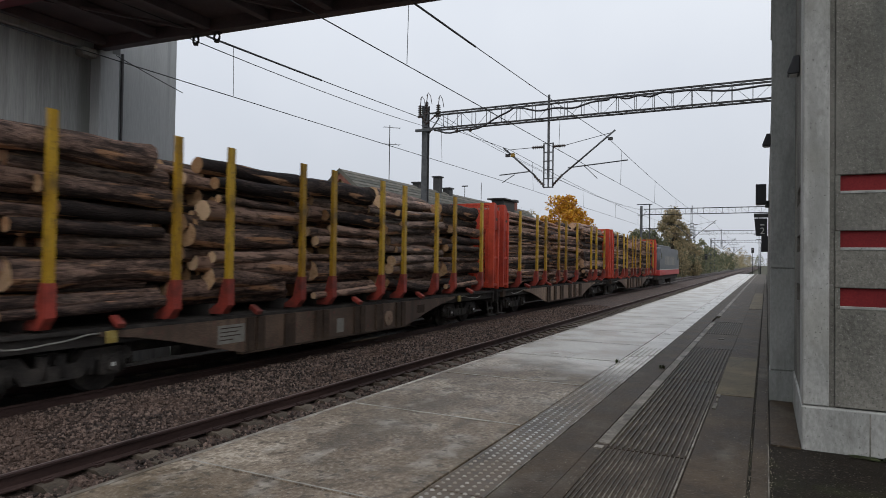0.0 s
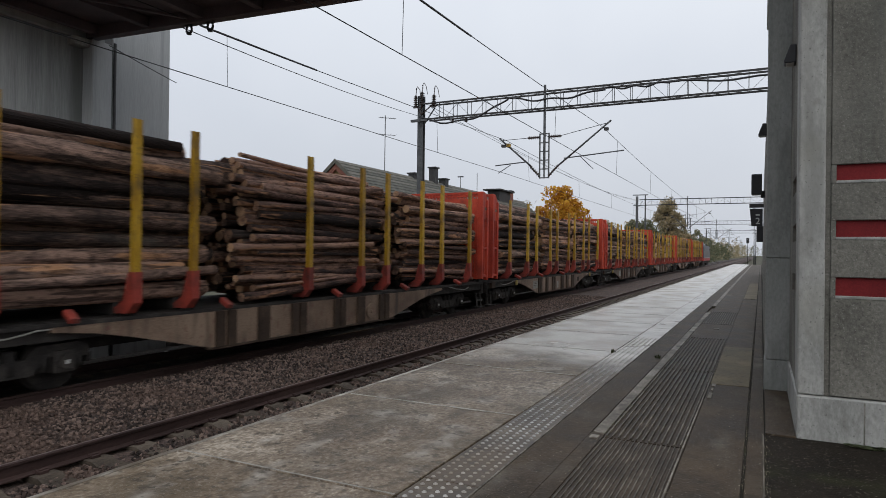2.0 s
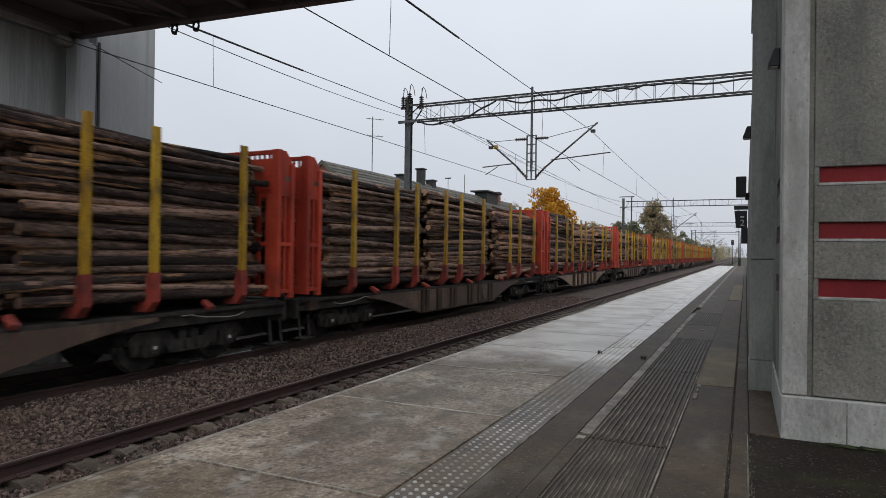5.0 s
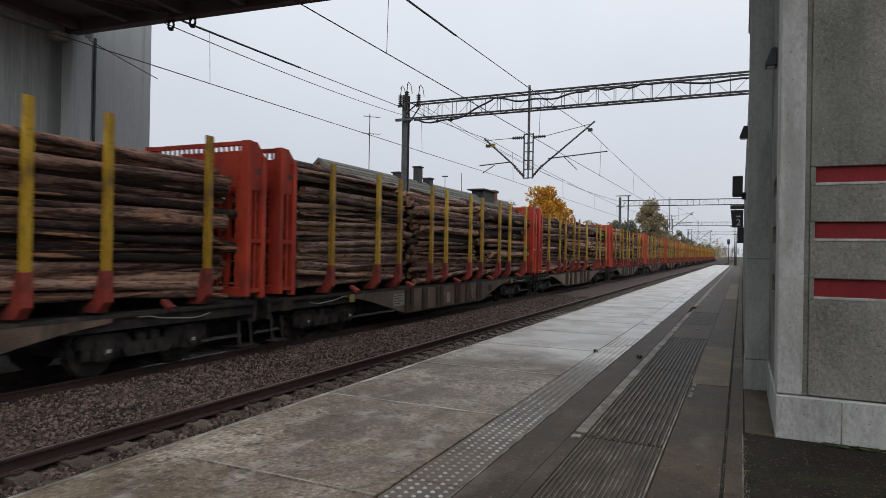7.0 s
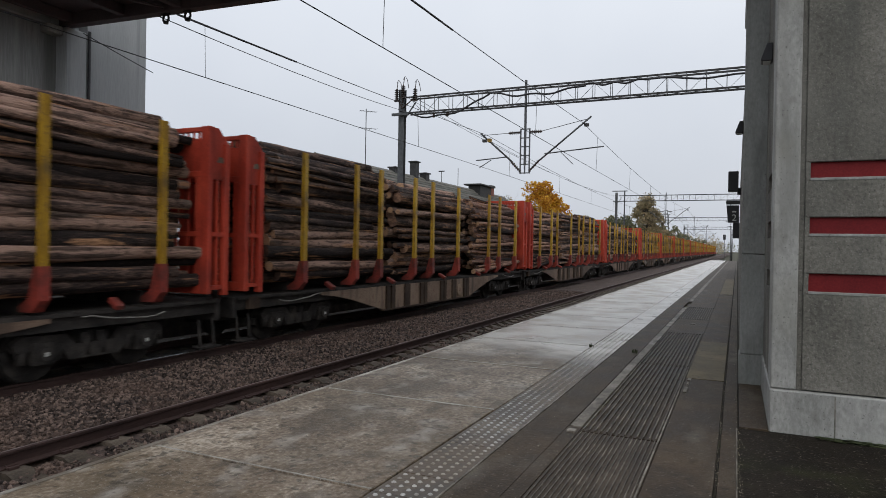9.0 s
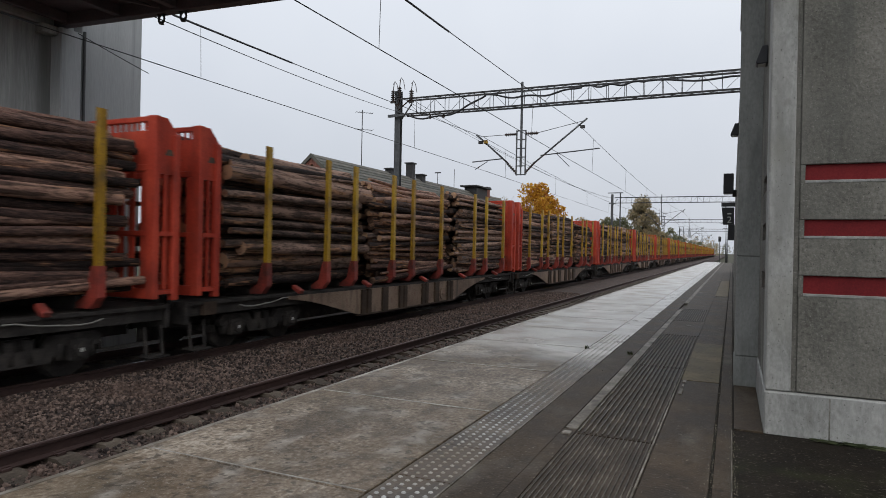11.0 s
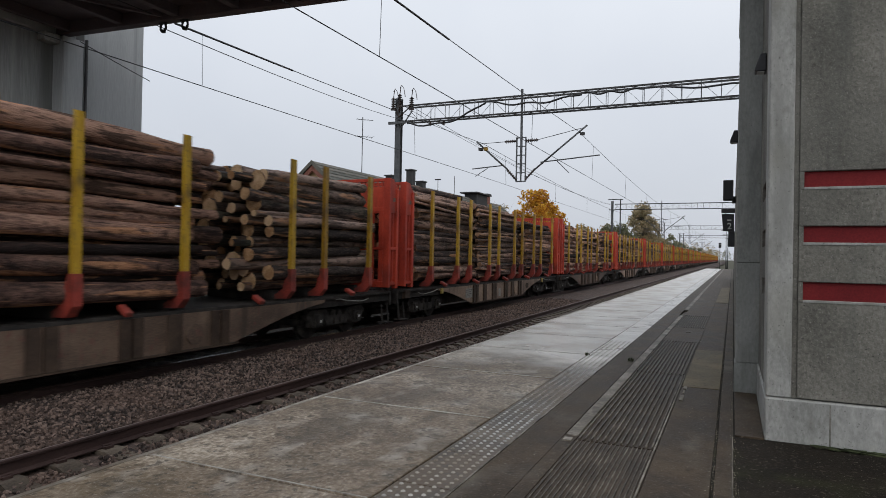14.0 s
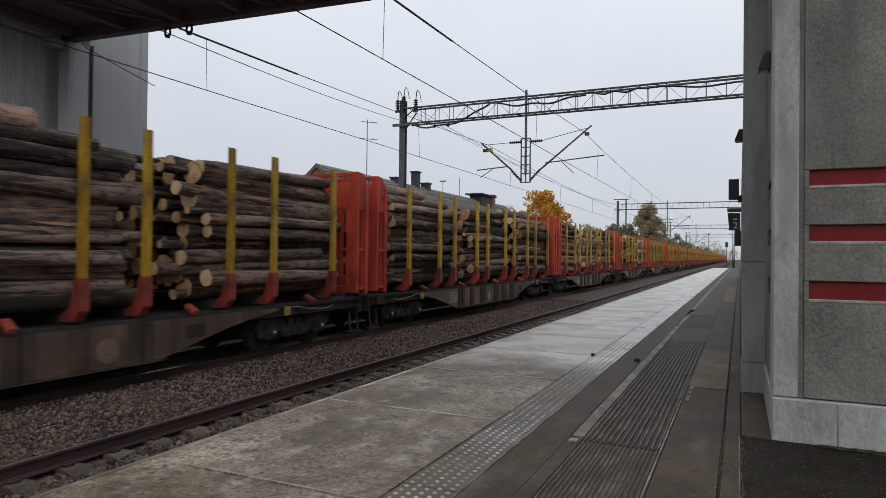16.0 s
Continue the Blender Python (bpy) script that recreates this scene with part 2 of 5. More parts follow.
M["tower"] = material("tower_concrete", [(0.33, 0.343, 0.345), (0.40, 0.415, 0.415), (0.46, 0.475, 0.475)], 0.85, 0.7, (1, 1.3, 0.14), bump=0.06, fine=30, world_space=True,
                      spots=[(2.0, 0.52, 0.72, (0.19, 0.20, 0.196), 0.6, (1, 2.5, 0.07))])
M["tower_streaked"] = material("streaked_tower_concrete", [(0.24, 0.25, 0.245), (0.36, 0.37, 0.362), (0.45, 0.462, 0.455)], 0.85, 0.8, (1, 1.6, 0.10), bump=0.08, fine=30, world_space=True,
                               spots=[(1.4, 0.48, 0.66, (0.15, 0.158, 0.15), 0.75, (1, 1.7, 0.06)), (4.0, 0.54, 0.70, (0.46, 0.47, 0.46), 0.4, (1, 1.5, 0.05))])
M["redpaint"] = material("red_panel_paint", [(0.12, 0.010, 0.012), (0.165, 0.014, 0.016), (0.21, 0.022, 0.022)], 0.65, 2, bump=0.1, fine=60, spec=0.2)
M["grit"] = material("pale_grit", [(0.06, 0.05, 0.035), (0.20, 0.17, 0.12), (0.42, 0.38, 0.30)], 0.9, 20, bump=0.0, vary=0.5, island=True)
M["ballast"] = material("ballast_stone", [(0.0236, 0.0159, 0.0130), (0.0920, 0.0625, 0.0507), (0.2183, 0.1558, 0.1274)], 0.9, 7, bump=0.8, fine=30, vary=0.42, island=True, bump_dist=0.03, world_space=True,
                        spots=[(0.7, 0.50, 0.64, (0.11, 0.068, 0.050), 0.5, (1, 1, 1))])
# Darker ballast: the shade under the train put into the colour.
M["shaded_bed"] = material("shaded_ballast", [(0.0192, 0.0160, 0.0144), (0.0480, 0.0400, 0.0352), (0.1040, 0.0880, 0.0768)], 0.9, 7, bump=0.8, fine=30, bump_dist=0.03, world_space=True)
M["sleeper"] = material("sleeper_concrete", [(0.0403, 0.0299, 0.0207), (0.0805, 0.0621, 0.0448), (0.1265, 0.1012, 0.0759)], 0.85, 4, bump=0.4, vary=0.2)
M["rail"] = material("rusty_rail", [(0.034, 0.021, 0.019), (0.060, 0.036, 0.032), (0.092, 0.055, 0.048)], 0.65, 3, (1, 0.2, 1), metal=0.1, bump=0.2, world_space=True, spec=0.3)
M["railworn"] = material("brown_rail_head", [(0.12, 0.085, 0.075), (0.20, 0.155, 0.14), (0.30, 0.25, 0.235)], 0.42, 3, (1, 0.05, 1), metal=0.5, bump=0.0, rough_var=0.08, world_space=True)
M["railtop"] = material("polished_rail_head", [(0.42, 0.42, 0.43), (0.5, 0.5, 0.51)], 0.22, 3, (1, 0.05, 1), metal=1.0, bump=0.0, rough_var=0.05)
M["steel"] = material("galvanised_steel", [(0.065, 0.068, 0.072), (0.11, 0.114, 0.118), (0.16, 0.164, 0.168)], 0.55, 4, metal=0.45, bump=0.1, vary=0.1)
M["dark"] = material("dark_steel", [(0.020, 0.020, 0.022), (0.035, 0.034, 0.034), (0.055, 0.052, 0.05)], 0.65, 3, bump=0.15)
M["wire"] = material("copper_wire_oxidised", [(0.03, 0.032, 0.034), (0.05, 0.052, 0.054)], 0.6, 4, metal=0.4, bump=0.0)
M["bridge"] = material("dark_bridge_paint", [(0.075, 0.058, 0.066), (0.11, 0.085, 0.093), (0.15, 0.118, 0.126)], 0.7, 1.5, bump=0.15)
M["bridgered"] = material("bridge_red_paint", [(0.13, 0.02, 0.035), (0.17, 0.03, 0.045), (0.21, 0.04, 0.055)], 0.55, 1.5, bump=0.1)
M["orange"] = material("wagon_red_paint", [(0.30, 0.034, 0.020), (0.49, 0.060, 0.033), (0.62, 0.092, 0.048)], 0.55, 1.8, (1, 1, 0.5), spec=0.25, bump=0.12, vary=0.12,
                       spots=[(2.3, 0.52, 0.72, (0.17, 0.034, 0.026), 0.65, (1, 1, 0.5)), (30, 0.64, 0.72, (0.09, 0.045, 0.032), 0.7, (1, 1, 1))])
M["foot"] = material("stake_foot_red", [(0.09, 0.022, 0.017), (0.24, 0.038, 0.027), (0.40, 0.06, 0.04)], 0.55, 3, bump=0.15, vary=0.16,
                     spots=[(4, 0.52, 0.66, (0.07, 0.035, 0.027), 0.7, (1, 1, 0.6))])
M["yellow"] = material("stake_yellow_paint", [(0.2418, 0.1283, 0.0100), (0.4092, 0.2327, 0.0140), (0.5208, 0.3277, 0.0280)], 0.5, 3, (1, 1, 0.4), bump=0.12, vary=0.2,
                       spots=[(5, 0.50, 0.64, (0.12, 0.075, 0.028), 0.75, (1, 1, 0.4)), (20, 0.62, 0.68, (0.07, 0.045, 0.03), 0.7, (1, 1, 1))])
M["lever"] = material("dull_yellow_lever", [(0.16, 0.11, 0.03), (0.34, 0.25, 0.06), (0.46, 0.38, 0.16)], 0.6, 5, bump=0.1)
M["sill"] = material("wagon_brown_paint", [(0.0805, 0.0533, 0.0384), (0.1782, 0.1190, 0.0832), (0.2990, 0.2133, 0.1510)], 0.7, 1.2, (1, 0.5, 1), bump=0.25, vary=0.3,
                     spots=[(2.5, 0.51, 0.66, (0.045, 0.034, 0.026), 0.7, (1, 1.6, 0.25)), (9, 0.58, 0.68, (0.16, 0.06, 0.05), 0.6, (1, 1, 0.6)), (22, 0.62, 0.70, (0.085, 0.042, 0.026), 0.6, (1, 1, 1))])
M["silldark"] = material("wagon_rib_dark", [(0.0336, 0.0240, 0.0180), (0.0624, 0.0432, 0.0324), (0.1020, 0.0696, 0.0504)], 0.8, 2, bump=0.2, spec=0.2)
# Dark underframe iron; also stands in for shade on upper flange and added wall.
M["under"] = material("dark_iron_and_shade", [(0.0216, 0.0203, 0.0196), (0.0432, 0.0392, 0.0365), (0.0837, 0.0729, 0.0648)], 0.85, 3, bump=0.4, spec=0.15)
M["white"] = material("white_marking", [(0.45, 0.45, 0.42), (0.6, 0.6, 0.57)], 0.6, 6, bump=0.05)
M["plate"] = material("grey_stencil_plate", [(0.2, 0.19, 0.17), (0.3, 0.29, 0.26)], 0.7, 6, bump=0.1)
M["black"] = material("black_plastic", [(0.012, 0.012, 0.014), (0.022, 0.022, 0.025)], 0.5, 4, bump=0.05)
def barks(name, cols, spots):
    return material(name, cols, 0.9, 2.6, (3.0, 0.7, 3.0), bump=1.0, fine=14, fine_mix=0.42, vary=0.46, island=True, bump_dist=0.035, spots=spots, lo=0.30, hi=0.68, spec=0.3)
M["bark"] = barks("pine_bark", [(0.0177, 0.0123, 0.0112), (0.0590, 0.0392, 0.0325), (0.1322, 0.0862, 0.0683), (0.2242, 0.1467, 0.1154), (0.3894, 0.2520, 0.1926)],
                  [(1.1, 0.55, 0.68, (0.13, 0.122, 0.102), 0.5, (1.5, 0.4, 1.5)), (1.7, 0.575, 0.635, (0.52, 0.28, 0.15), 0.85, (4.2, 0.36, 4.2)), (4.0, 0.52, 0.62, (0.016, 0.011, 0.010), 0.75, (3.2, 0.3, 3.2)), (9.0, 0.55, 0.64, (0.012, 0.009, 0.008), 0.55, (1.3, 0.6, 1.3))])
M["bark_red"] = barks("red_pine_bark", [(0.0184, 0.0121, 0.0110), (0.0690, 0.0396, 0.0319), (0.1472, 0.0847, 0.0660), (0.2415, 0.1397, 0.1067), (0.4025, 0.2420, 0.1760)],
                      [(1.2, 0.56, 0.68, (0.12, 0.108, 0.090), 0.45, (1.5, 0.4, 1.5)), (1.7, 0.57, 0.63, (0.55, 0.28, 0.15), 0.85, (4.2, 0.36, 4.2)), (4.0, 0.53, 0.62, (0.016, 0.010, 0.009), 0.75, (3.2, 0.3, 3.2)), (9.0, 0.55, 0.64, (0.013, 0.009, 0.008), 0.55, (1.3, 0.6, 1.3))])
M["bark2"] = barks("spruce_bark", [(0.0206, 0.0149, 0.0131), (0.0676, 0.0492, 0.0419), (0.1354, 0.0972, 0.0814), (0.2175, 0.1567, 0.1293), (0.3384, 0.2402, 0.1975)],
                   [(1.3, 0.53, 0.66, (0.110, 0.114, 0.082), 0.6, (1.5, 0.4, 1.5)), (1.6, 0.585, 0.645, (0.52, 0.28, 0.16), 0.85, (4.2, 0.36, 4.2)), (4.0, 0.54, 0.63, (0.015, 0.011, 0.009), 0.7, (3.2, 0.3, 3.2)), (9.0, 0.55, 0.64, (0.013, 0.010, 0.008), 0.5, (1.3, 0.6, 1.3))])
M["cut"] = material("sawn_log_end", [(0.33, 0.18, 0.085), (0.56, 0.36, 0.20), (0.72, 0.51, 0.32)], 0.85, 7, bump=0.2, vary=0.35, island=True)
M["cut_old"] = material("weathered_log_end", [(0.055, 0.032, 0.024), (0.15, 0.085, 0.056), (0.34, 0.20, 0.125), (0.55, 0.34, 0.20)], 0.9, 7, bump=0.25, vary=0.5, island=True, lo=0.3, hi=0.72)
M["roof"] = material("weathered_roof", [(0.062, 0.064, 0.052), (0.112, 0.108, 0.09), (0.17, 0.155, 0.128)], 0.85, 1.6, (1, 1, 1), bump=0.2, vary=0.2)
M["ochre"] = material("ochre_plaster", [(0.36, 0.235, 0.115), (0.44, 0.30, 0.16), (0.50, 0.35, 0.20)], 0.9, 2, bump=0.1)
M["brick"] = material("red_brick", [(0.16, 0.06, 0.045), (0.24, 0.095, 0.07), (0.30, 0.14, 0.10)], 0.9, 5, bump=0.3)
M["trunk"] = material("tree_bark", [(0.06, 0.052, 0.042), (0.11, 0.095, 0.076), (0.16, 0.14, 0.115)], 0.95, 6, (1, 1, 0.3), bump=0.5)
M["leaf_y"] = material("autumn_leaves", [(0.40, 0.16, 0.02), (0.64, 0.34, 0.035), (0.78, 0.49, 0.06)], 0.75, 0.7, bump=0.0, vary=0.35, island=True)
M["leaf_g"] = material("dull_green_leaves", [(0.11, 0.12, 0.072), (0.18, 0.185, 0.11), (0.26, 0.245, 0.15)], 0.8, 0.5, bump=0.0, vary=0.35, island=True)
M["leaf_b"] = material("brown_green_leaves", [(0.25, 0.22, 0.14), (0.38, 0.32, 0.19), (0.50, 0.39, 0.23)], 0.8, 0.5, bump=0.0, vary=0.35, island=True)
M["earth"] = material("dry_grass_earth", [(0.028, 0.031, 0.014), (0.055, 0.052, 0.026), (0.09, 0.08, 0.044)], 0.95, 0.6, bump=0.5, fine=14, world_space=True)
M["loco"] = material("loco_grey_paint", [(0.045, 0.05, 0.058), (0.07, 0.076, 0.086)], 0.4, 1.5, bump=0.03)
M["locored"] = material("loco_red_paint", [(0.34, 0.03, 0.03), (0.42, 0.045, 0.04)], 0.45, 1.5, bump=0.03)
M["glass"] = material("dark_window_glass", [(0.012, 0.014, 0.016), (0.02, 0.022, 0.025)], 0.08, 1, bump=0.0, rough_var=0.02)
M["lens"] = material("lamp_glass", [(0.5, 0.5, 0.48), (0.6, 0.6, 0.58)], 0.2, 2, bump=0.0)
M["moss"] = material("moss", [(0.018, 0.026, 0.008), (0.036, 0.046, 0.014), (0.058, 0.062, 0.024)], 0.95, 9, bump=0.6)
M["ceramic"] = material("brown_insulator", [(0.035, 0.022, 0.018), (0.06, 0.038, 0.03)], 0.3, 4, bump=0.0)

def let_light_through(m, share):
    """Leaves pass a share of the light on."""
    n, l = m.node_tree.nodes, m.node_tree.links
    b, out = n["Principled BSDF"], n["Material Output"]
    t, mix = n.new("ShaderNodeBsdfTranslucent"), n.new("ShaderNodeMixShader")
    mix.inputs[0].default_value = share
    l.new(b.inputs["Base Color"].links[0].from_socket, t.inputs["Color"])
    l.new(b.outputs[0], mix.inputs[1]); l.new(t.outputs[0], mix.inputs[2])
    l.new(mix.outputs[0], out.inputs["Surface"])
for key in ("leaf_y", "leaf_g", "leaf_b"):
    let_light_through(M[key], 0.5)

# ---- mesh helpers ----
def box(bm, x0, x1, y0, y1, z0, z1, mat=0):
    v = [bm.verts.new((x, y, z)) for x in (x0, x1) for y in (y0, y1) for z in (z0, z1)]
    for f in ((0, 1, 3, 2), (4, 6, 7, 5), (0, 4, 5, 1), (2, 3, 7, 6), (0, 2, 6, 4), (1, 5, 7, 3)):
        bm.faces.new([v[i] for i in f]).material_index = mat
    return v

def bbox(x0, x1, y0, y1, z0, z1, bev=0.01):
    """A box with rounded edges."""
    bm = bmesh.new()
    box(bm, x0, x1, y0, y1, z0, z1)
    if bev:
        bmesh.ops.bevel(bm, geom=bm.edges[:], offset=bev, segments=1, affect="EDGES")
    return bm

def tube(bm, a, b, r, sides=6, r2=None, caps=True, mat=0):
    a, b = Vector(a), Vector(b)
    q = (b - a).to_track_quat("Z", "Y")
    rings = []
    for p, rad in ((a, r), (b, r if r2 is None else r2)):
        rings.append([bm.verts.new(p + q @ Vector((math.cos(2 * math.pi * i / sides) * rad, math.sin(2 * math.pi * i / sides) * rad, 0))) for i in range(sides)])
    for i in range(sides):
        f = bm.faces.new((rings[0][i], rings[0][(i + 1) % sides], rings[1][(i + 1) % sides], rings[1][i]))
        f.smooth, f.material_index = sides > 6, mat
    if caps:
        bm.faces.new(rings[0][::-1]).material_index = mat
        bm.faces.new(rings[1]).material_index = mat

def bar(bm, a, b, w, h):
    """A straight square bar between two points."""
    a, b = Vector(a), Vector(b)
    q = (b - a).to_track_quat("Y", "Z")
    v = [bm.verts.new(p + q @ Vector((sx * w / 2, 0, sz * h / 2))) for p in (a, b) for sx, sz in ((-1, -1), (1, -1), (1, 1), (-1, 1))]
    for f in ((0, 1, 2, 3), (7, 6, 5, 4), (0, 4, 5, 1), (1, 5, 6, 2), (2, 6, 7, 3), (3, 7, 4, 0)):
        bm.faces.new([v[i] for i in f])

def prism(bm, outline, axis, lo, hi, mat=0):
    """An outline (two coordinates) pushed along an axis: 'x' takes (y, z), 'y' takes (x, z), 'z' takes (x, y)."""
    def at(p, s):
        return {"x": (s, p[0], p[1]), "y": (p[0], s, p[1]), "z": (p[0], p[1], s)}[axis]
    a = [bm.verts.new(at(p, lo)) for p in outline]
    b = [bm.verts.new(at(p, hi)) for p in outline]
    n = len(outline)
    fs = [bm.faces.new(a[::-1]), bm.faces.new(b)] + [bm.faces.new((a[i], a[(i + 1) % n], b[(i + 1) % n], b[i])) for i in range(n)]
    for f in fs: f.material_index = mat

def wire_run(bm, points, r, sides=4):
    """One round wire through the points."""
    pts = [Vector(p) for p in points]
    rings = []
    for i, p in enumerate(pts):
        q = (pts[min(i + 1, len(pts) - 1)] - pts[max(i - 1, 0)]).to_track_quat("Z", "Y")
        rings.append([bm.verts.new(p + q @ Vector((math.cos(2 * math.pi * k / sides) * r, math.sin(2 * math.pi * k / sides) * r, 0))) for k in range(sides)])
    for a, b in zip(rings, rings[1:]):
        for k in range(sides):
            bm.faces.new((a[k], a[(k + 1) % sides], b[(k + 1) % sides], b[k]))

def to_mesh(name, bm, mats):
    bmesh.ops.recalc_face_normals(bm, faces=bm.faces[:])
    me = bpy.data.meshes.new(name)
    bm.to_mesh(me)
    bm.free()
    for m in (mats if isinstance(mats, (list, tuple)) else [mats]):
        me.materials.append(M[m])
    return me

def part(name, bm, mat, parent=None, label=""):
    """One mesh object under a thing or under a part."""
    ob = new(name, bm if isinstance(bm, bpy.types.Mesh) else to_mesh(name, bm, mat))
    if parent is not None:
        ob.parent = parent
    if label:
        tagged(ob, label)
    return ob

def thing(name, label, category, group="", at=(0, 0, 0)):
    ob = new(name)
    ob.matrix_basis = pose(*at)
    ob.empty_display_size = 0.1
    return tagged(ob, label, category, group)

def structure(name, bm, mat, label, category):
    return tagged(part(name, bm, mat), label, category, kind="structure")

def shared(name, mesh, parent, at=(0, 0, 0), rz=0.0):
    ob = new(name, mesh)
    ob.parent = parent
    ob.matrix_basis = pose(*at, 0, 0, rz)
    return ob

# ---- the ground, tracks and platform ----
bm = bmesh.new()
for x0, x1, y0, y1 in ((-1500, 1500, -300, 2500),):
    bm.faces.new([bm.verts.new((x, y, -1.35)) for x, y in ((x0, y0), (x1, y0), (x1, y1), (x0, y1))])
structure("ground", bm, "earth", "dull autumn grass and earth beside the line", "ground")

# Ballast bed under both tracks, its surface uneven.
bm = bmesh.new()
xs = [-14.2, -12.6] + [-12.4 + 0.2 * i for i in range(37)] + [-4.5]
ys = [-60, -30, -10] + [0 + 0.25 * i for i in range(100)] + [26 + 2 * i for i in range(30)] + [90, 120, 180, 260, 400, 700, 1200]
def bed(x, y):
    d = -0.80
    if x <= -12.6: d = -0.80 if x > -14 else -0.95
    elif -9.6 < x < -7.1: d = -0.73 + 0.05 * math.sin((x + 9.6) / 2.5 * math.pi)
    elif x > -6.95: d = -0.83
    return d + 0.025 * noise.noise((x * 2.3, y * 2.3, 0.5))
grid = [[bm.verts.new((x, y, bed(x, y))) for x in xs] for y in ys]
for r0, r1 in zip(grid, grid[1:]):
    for i in range(len(xs) - 1):
        bm.faces.new((r0[i], r0[i + 1], r1[i + 1], r1[i]))
# Under the far track the bed's colour carries the train's shade.
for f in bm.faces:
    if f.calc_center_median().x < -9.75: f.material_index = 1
structure("ballast_bed", bm, ["ballast", "shaded_bed"], "grey-brown crushed stone ballast bed, with the train's shade painted in under the far track", "ballast")

def stones(count, x0, x1, y0, y1, lo, hi, seed):
    """Loose ballast stones strewn on the bed, joined."""
    rng = np.random.default_rng(seed)
    p = (1 + 5 ** 0.5) / 2
    base = np.array([(-1, p, 0), (1, p, 0), (-1, -p, 0), (1, -p, 0), (0, -1, p), (0, 1, p), (0, -1, -p), (0, 1, -p), (p, 0, -1), (p, 0, 1), (-p, 0, -1), (-p, 0, 1)]) / 1.9
    tri = np.array([(0, 11, 5), (0, 5, 1), (0, 1, 7), (0, 7, 10), (0, 10, 11), (1, 5, 9), (5, 11, 4), (11, 10, 2), (10, 7, 6), (7, 1, 8),
                    (3, 9, 4), (3, 4, 2), (3, 2, 6), (3, 6, 8), (3, 8, 9), (4, 9, 5), (2, 4, 11), (6, 2, 10), (8, 6, 7), (9, 8, 1)])
    verts, faces = [], []
    for i in range(count):
        v = base * rng.uniform(0.55, 1.25, (12, 1)) * rng.uniform(0.6, 1.2, 3) * rng.uniform(lo, hi)
        a = rng.uniform(0, 6.28)
        c, s = math.cos(a), math.sin(a)
        x, y = rng.uniform(x0, x1), y0 + (y1 - y0) * rng.uniform(0, 1) ** 1.5
        v = np.stack((v[:, 0] * c - v[:, 1] * s + x, v[:, 0] * s + v[:, 1] * c + y, v[:, 2] + bed(x, y) + 0.012), 1)
        verts.append(v); faces.append(tri + 12 * i)
    me = bpy.data.meshes.new("ballast_stones")
    me.from_pydata(np.concatenate(verts).tolist(), [], np.concatenate(faces).tolist())
    me.materials.append(M["ballast"])
    ob = new("ballast_stones", me)
    return tagged(ob, "loose grey-brown crushed ballast stones between the tracks", "ballast", kind="stuff")
stones(26000, -9.7, -6.95, 2.5, 34, 0.017, 0.038, 3)
stones(5500, -6.7, -5.0, 2.5, 22, 0.018, 0.038, 4)

def rail_mesh(head):
    outline = [(-0.075, 0), (0.075, 0), (0.075, 0.012), (0.012, 0.03), (0.010, 0.125), (0.036, 0.138), (0.036, 0.163), (0.022, 0.1715), (0.013, 0.172),
               (-0.013, 0.172), (-0.022, 0.1715), (-0.036, 0.163), (-0.036, 0.138), (-0.010, 0.125), (-0.012, 0.03), (-0.075, 0.012)]
    bm = bmesh.new()
    prism(bm, outline, "y", -120, 900)
    me = to_mesh("rail", bm, ["rail", head])
    for p in me.polygons:
        if p.normal.z > 0.9999 and p.center.z > 0.16: p.material_index = 1
    return me
bm = bmesh.new()
prism(bm, [(-1.25, -0.14), (1.25, -0.14), (1.22, 0.02), (0.55, 0.02), (0.45, -0.02), (-0.45, -0.02), (-0.55, 0.02), (-1.22, 0.02)], "y", -0.13, 0.13)
sleeper = to_mesh("sleeper", bm, "sleeper")
bm = bmesh.new()
for s in (-1, 1):
    box(bm, s * 0.10 - 0.035, s * 0.10 + 0.035, -0.05, 0.05, 0.02, 0.05)
    tube(bm, (s * 0.085, -0.06, 0.055), (s * 0.085, 0.06, 0.055), 0.012, 5)
    tube(bm, (s * 0.12, -0.06, 0.045), (s * 0.055, -0.05, 0.06), 0.011, 5)
clip = to_mesh("rail_clip", bm, "rail")
for tx, nm, count in ((TRACK_NEAR, "track_near", 150), (TRACK_FAR, "track_far", 60)):
    tr = new(nm)
    rail = rail_mesh("railworn" if tx == TRACK_NEAR else "railtop")
    tagged(tr, "rusty railway track on concrete sleepers in ballast", "track", kind="structure")
    tr.matrix_basis = pose(tx, 0, RAIL_Z - 0.172)
    for s in (-1, 1):
        shared("rail", rail, tr, (s * 0.7535, 0, 0))
    for i in range(count):
        shared("sleeper", sleeper, tr, (0, 0.05 + 0.585 * i + random.uniform(-0.02, 0.02), -0.022), random.uniform(-0.6, 0.6))
        if i < 40 and tx == TRACK_NEAR:
            shared("rail_clip", clip, tr, (-0.7535, 0.05 + 0.585 * i, -0.022))

# The platform: a concrete edge of large slabs, a dotted strip, asphalt, ribbed paving, asphalt again.
platform = new("platform")
tagged(platform, "wet station platform of concrete slabs and asphalt", "platform", kind="structure")
part("edge_wall", bbox(-3.95, -3.6, -40, 119, -1.3, -0.16, 0.01), "slab", platform)
part("base_course", bbox(-3.9, 9, -40, 119, -1.3, -0.065, 0), "asphalt", platform)
SLAB = 2.32
bm = bmesh.new()
box(bm, -4.17, -2.14, 0.006, SLAB - 0.006, -0.16, 0.0)
